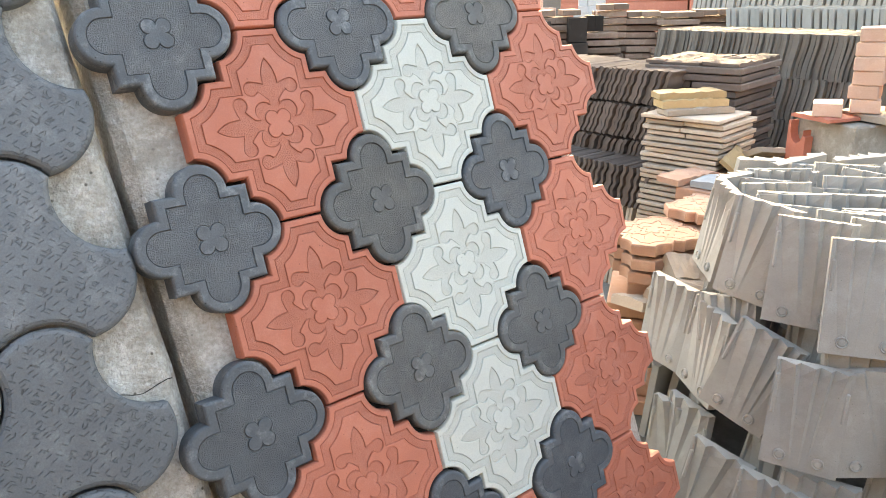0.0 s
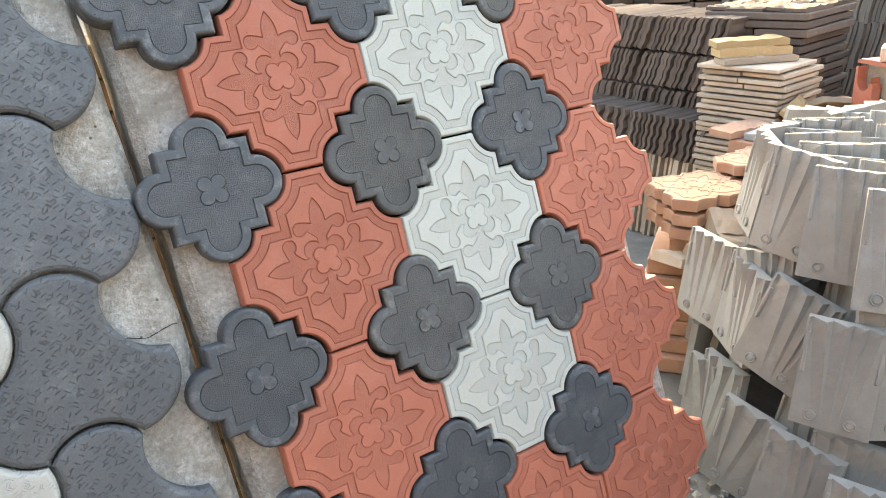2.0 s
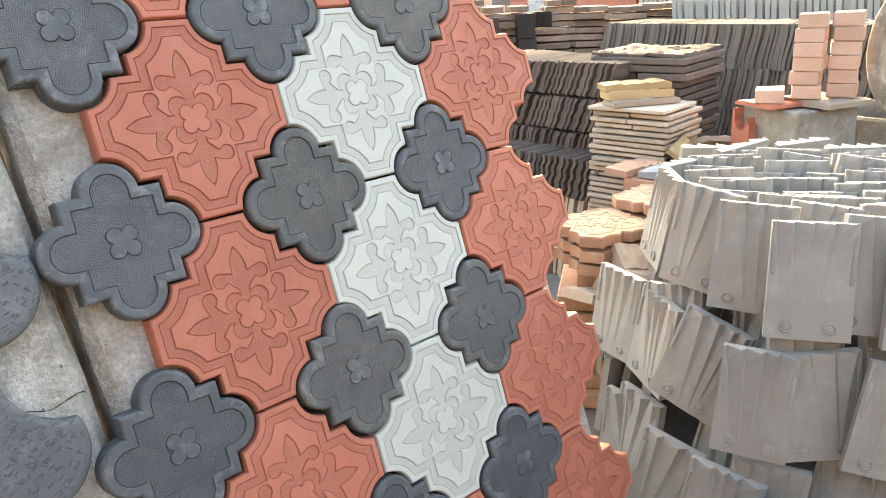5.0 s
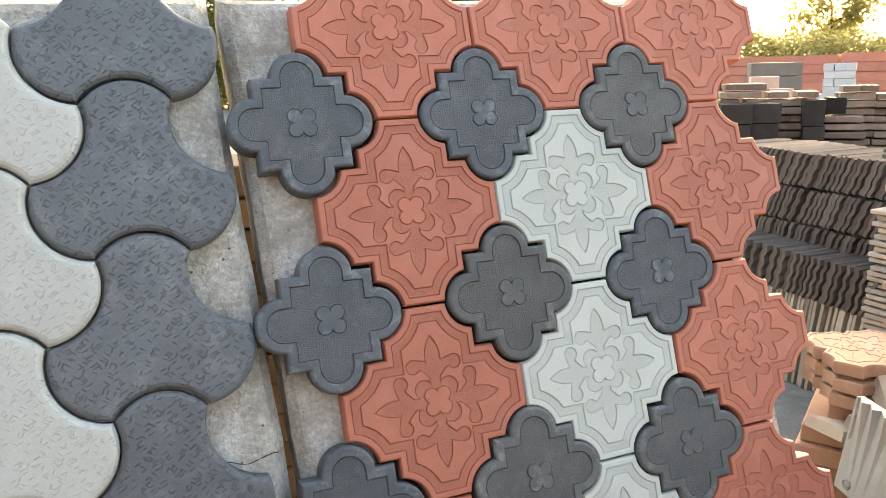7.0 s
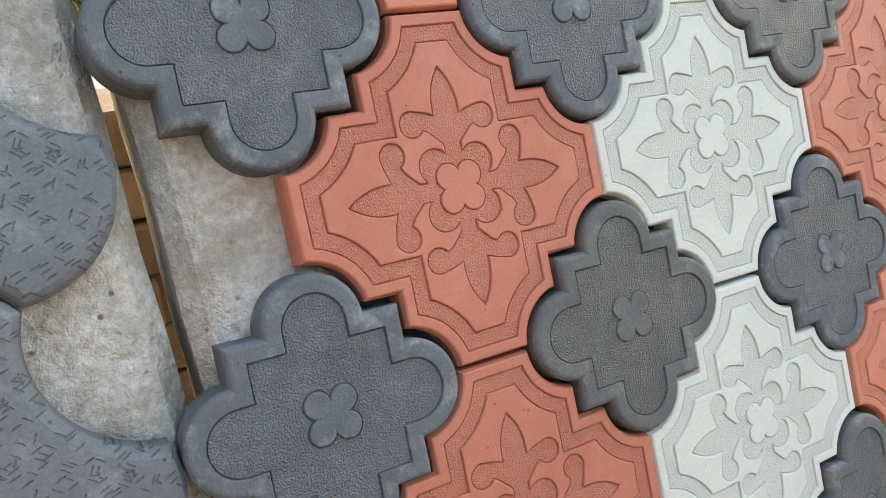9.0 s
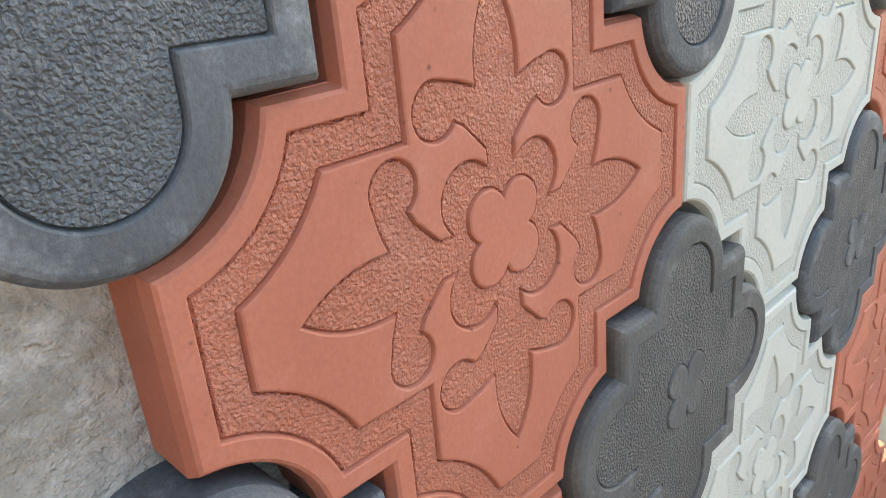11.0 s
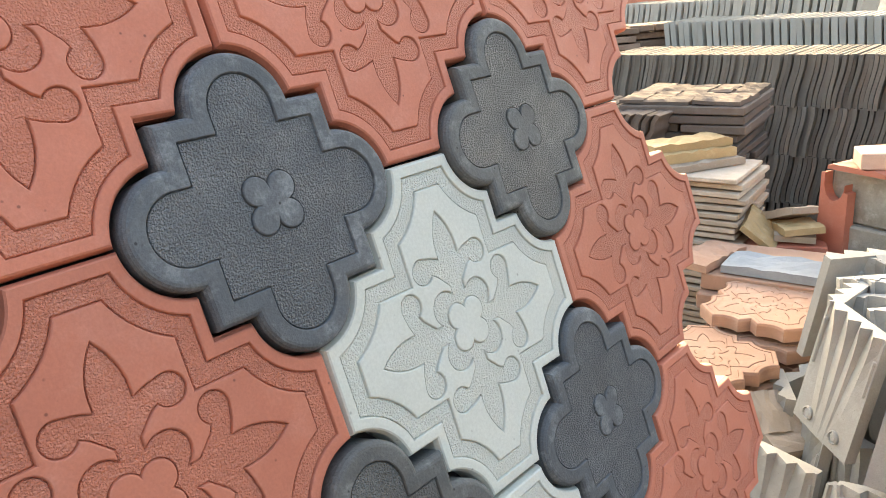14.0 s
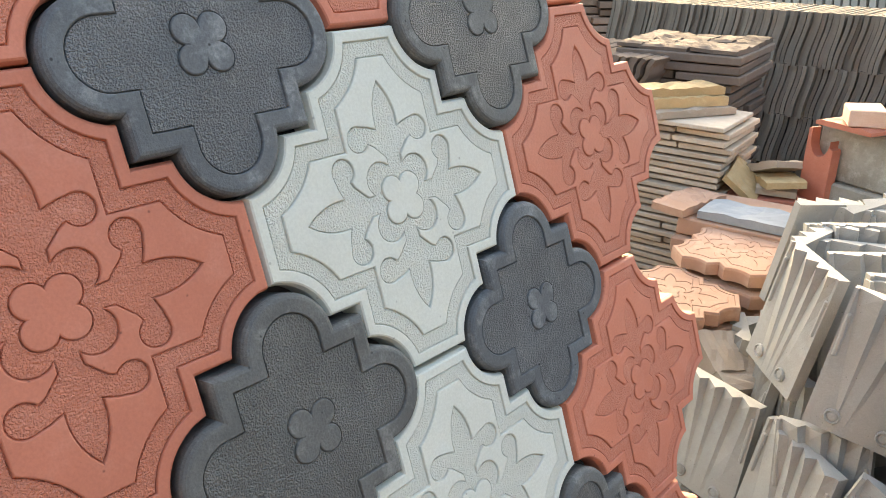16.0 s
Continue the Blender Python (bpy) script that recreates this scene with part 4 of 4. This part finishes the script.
# crumbs on the ground
r = random.Random(101)
bm = bmesh.new()
for k in range(420):
    x, y = r.uniform(0.72, 1.15), r.uniform(-1.1, 0.0)
    s = r.choice((0.003, 0.004, 0.006, 0.010)) * r.uniform(0.7, 1.3)
    box(bm, x - s, x + s, y - s * r.uniform(0.5, 1), y + s, GROUND - 0.012, GROUND - 0.004 + s * 0.9, 0, s * 0.4, r)
tagged(part("crumbs", bm, block_mat), "scattered concrete crumbs and grit on the ground", "debris", kind="stuff")

# ---- trees ----
bark = mat("bark", (0.10, 0.075, 0.05), (0.05, 0.04, 0.03), rough=0.95, stain=3, bump=0.4, bump_scale=20, vary=0.1)


def leaf_mat(name, a, b, glow):
    m = bpy.data.materials.new(name)
    m.use_nodes = True
    n, l = m.node_tree.nodes, m.node_tree.links
    p = n["Principled BSDF"]
    p.inputs["Roughness"].default_value = 0.85
    p.inputs["Specular IOR Level"].default_value = 0.15
    geo = n.new("ShaderNodeNewGeometry")
    mixc = n.new("ShaderNodeMix")
    mixc.data_type = "RGBA"
    mixc.inputs[6].default_value, mixc.inputs[7].default_value = (*a, 1), (*b, 1)
    l.new(geo.outputs["Random Per Island"], mixc.inputs[0])
    l.new(mixc.outputs[2], p.inputs["Base Color"])
    tr = n.new("ShaderNodeBsdfTranslucent")
    l.new(mixc.outputs[2], tr.inputs["Color"])
    mx = n.new("ShaderNodeMixShader")
    mx.inputs[0].default_value = glow
    l.new(p.outputs[0], mx.inputs[1])
    l.new(tr.outputs[0], mx.inputs[2])
    l.new(mx.outputs[0], n["Material Output"].inputs[0])
    return m


leaf = leaf_mat("tree_leaves", (0.13, 0.15, 0.05), (0.24, 0.22, 0.07), 0.55)
# leaf colour raised and yellowed to stand in for backlit haze
scrub = leaf_mat("haze_lightened_leaves", (0.30, 0.27, 0.11), (0.36, 0.31, 0.12), 0.6)


def leaf_quad(vs, fs, c, size, r):
    d = Vector((r.gauss(0, 1), r.gauss(0, 1), r.gauss(0, 0.7))).normalized()
    e = d.cross(Vector((r.gauss(0, 1), r.gauss(0, 1), r.gauss(0, 1)))).normalized()
    k = len(vs)
    d, e = d * size, e * size * 0.55
    vs += [c - d, c + e, c + d, c - e]
    fs.append((k, k + 1, k + 2, k + 3))


def tree(x, y, tall, spread, seed, leaves=5200, size=0.10):
    r = random.Random(seed)
    st = thing("tree", pose(x, y, GROUND), "tall leafy tree against a bright evening sky", "tree", "trees")
    bm = bmesh.new()
    tips = []

    def limb(a, b, ra, rb, seg=4):
        w = (b - a).normalized()
        u = w.orthogonal().normalized()
        v = w.cross(u)
        rows = []
        for i in range(seg + 1):
            t = i / seg
            c = a.lerp(b, t) + (u * r.uniform(-1, 1) + v * r.uniform(-1, 1)) * (b - a).length * 0.03 * (0 < i < seg)
            q = ra + (rb - ra) * t
            rows.append([bm.verts.new(c + (u * math.cos(k * math.pi / 3) + v * math.sin(k * math.pi / 3)) * q) for k in range(6)])
        for p, q in zip(rows, rows[1:]):
            for k in range(6):
                bm.faces.new((p[k], p[(k + 1) % 6], q[(k + 1) % 6], q[k]))

    top = Vector((r.uniform(-0.3, 0.3), r.uniform(-0.3, 0.3), tall * 0.8))
    limb(Vector((0, 0, -0.1)), top, 0.02 * tall, 0.006 * tall, 6)
    for k in range(16):
        t = r.uniform(0.25, 1.0)
        a = top * t
        ang = r.uniform(0, 2 * math.pi)
        ln = spread * r.uniform(0.5, 1.0) * (1.25 - 0.6 * t)
        b = a + Vector((math.cos(ang) * ln, math.sin(ang) * ln, ln * r.uniform(0.2, 0.7)))
        limb(a, b, 0.007 * tall * (1.2 - t * 0.6), 0.002 * tall, 3)
        tips += [a.lerp(b, f) for f in (0.5, 0.75, 1.0)]
    part("trunk", bm, bark, st)
    vs, fs = [], []
    clumps = [(p + Vector((r.gauss(0, 0.2), r.gauss(0, 0.2), r.gauss(0, 0.2))) * spread * 0.4, spread * r.uniform(0.16, 0.34)) for p in tips for _ in range(2)]
    for k in range(leaves):
        c, s = r.choice(clumps)
        leaf_quad(vs, fs, c + Vector((r.gauss(0, 0.55), r.gauss(0, 0.55), r.gauss(0, 0.45))) * s, size * r.uniform(0.6, 1.3), r)
    me = bpy.data.meshes.new("crown")
    me.from_pydata([tuple(v) for v in vs], [], fs)
    # right-hand trees take the lightened leaf colour, as haze near the sun
    me.materials.append(scrub if x > 12 else leaf)
    ob = new("crown", me)
    ob.parent = st
    return st


for k, (x, y, tall, spread) in enumerate(((1.6, 26, 6.0, 1.6), (3.0, 25, 6.5, 2.0), (4.9, 26, 5.8, 1.6), (8.2, 27, 6.0, 1.8), (11.5, 26, 5.5, 1.7),
                                          (15, 27, 5.0, 1.7), (19, 24, 4.6, 1.7), (25.5, 22.5, 6.0, 1.9), (32, 21, 5.0, 2.0), (33, 12, 5.0, 2.0))):
    tree(x, y, tall, spread, 200 + k)

r = random.Random(301)
vs, fs = [], []
for k in range(60000):
    t = r.random()
    x = 9 + 25 * t + r.gauss(0, 0.6)
    y = 27 - 19 * t + r.gauss(0, 0.9) + 0.5 * noise.noise((t * 8, 0, 0))
    hgt = 1.9 + 0.55 * noise.noise((x * 0.5, y * 0.5, 3)) + 0.35 * noise.noise((x * 1.7, y * 1.7, 7))
    z = GROUND + hgt * r.random() ** 0.7
    leaf_quad(vs, fs, Vector((x, y, z)), r.uniform(0.04, 0.11), r)
me = bpy.data.meshes.new("hedge")
me.from_pydata([tuple(v) for v in vs], [], fs)
me.materials.append(scrub)
tagged(new("hedge", me), "yellow-green scrub along the yard's far edge, coloured lighter for sunlit haze", "hedge", kind="stuff")
r = random.Random(302)
vs, fs = [], []
for k in range(26000):
    x = -0.5 + 17 * r.random()
    y = 29 + r.gauss(0, 0.8)
    z = GROUND + (2.3 + 0.9 * noise.noise((x * 0.4, 0, 9))) * r.random() ** 0.7
    leaf_quad(vs, fs, Vector((x, y, z)), r.uniform(0.06, 0.14), r)
me = bpy.data.meshes.new("hedge")
me.from_pydata([tuple(v) for v in vs], [], fs)
me.materials.append(leaf)
tagged(new("hedge", me), "dark green undergrowth behind the panels", "hedge", kind="stuff")
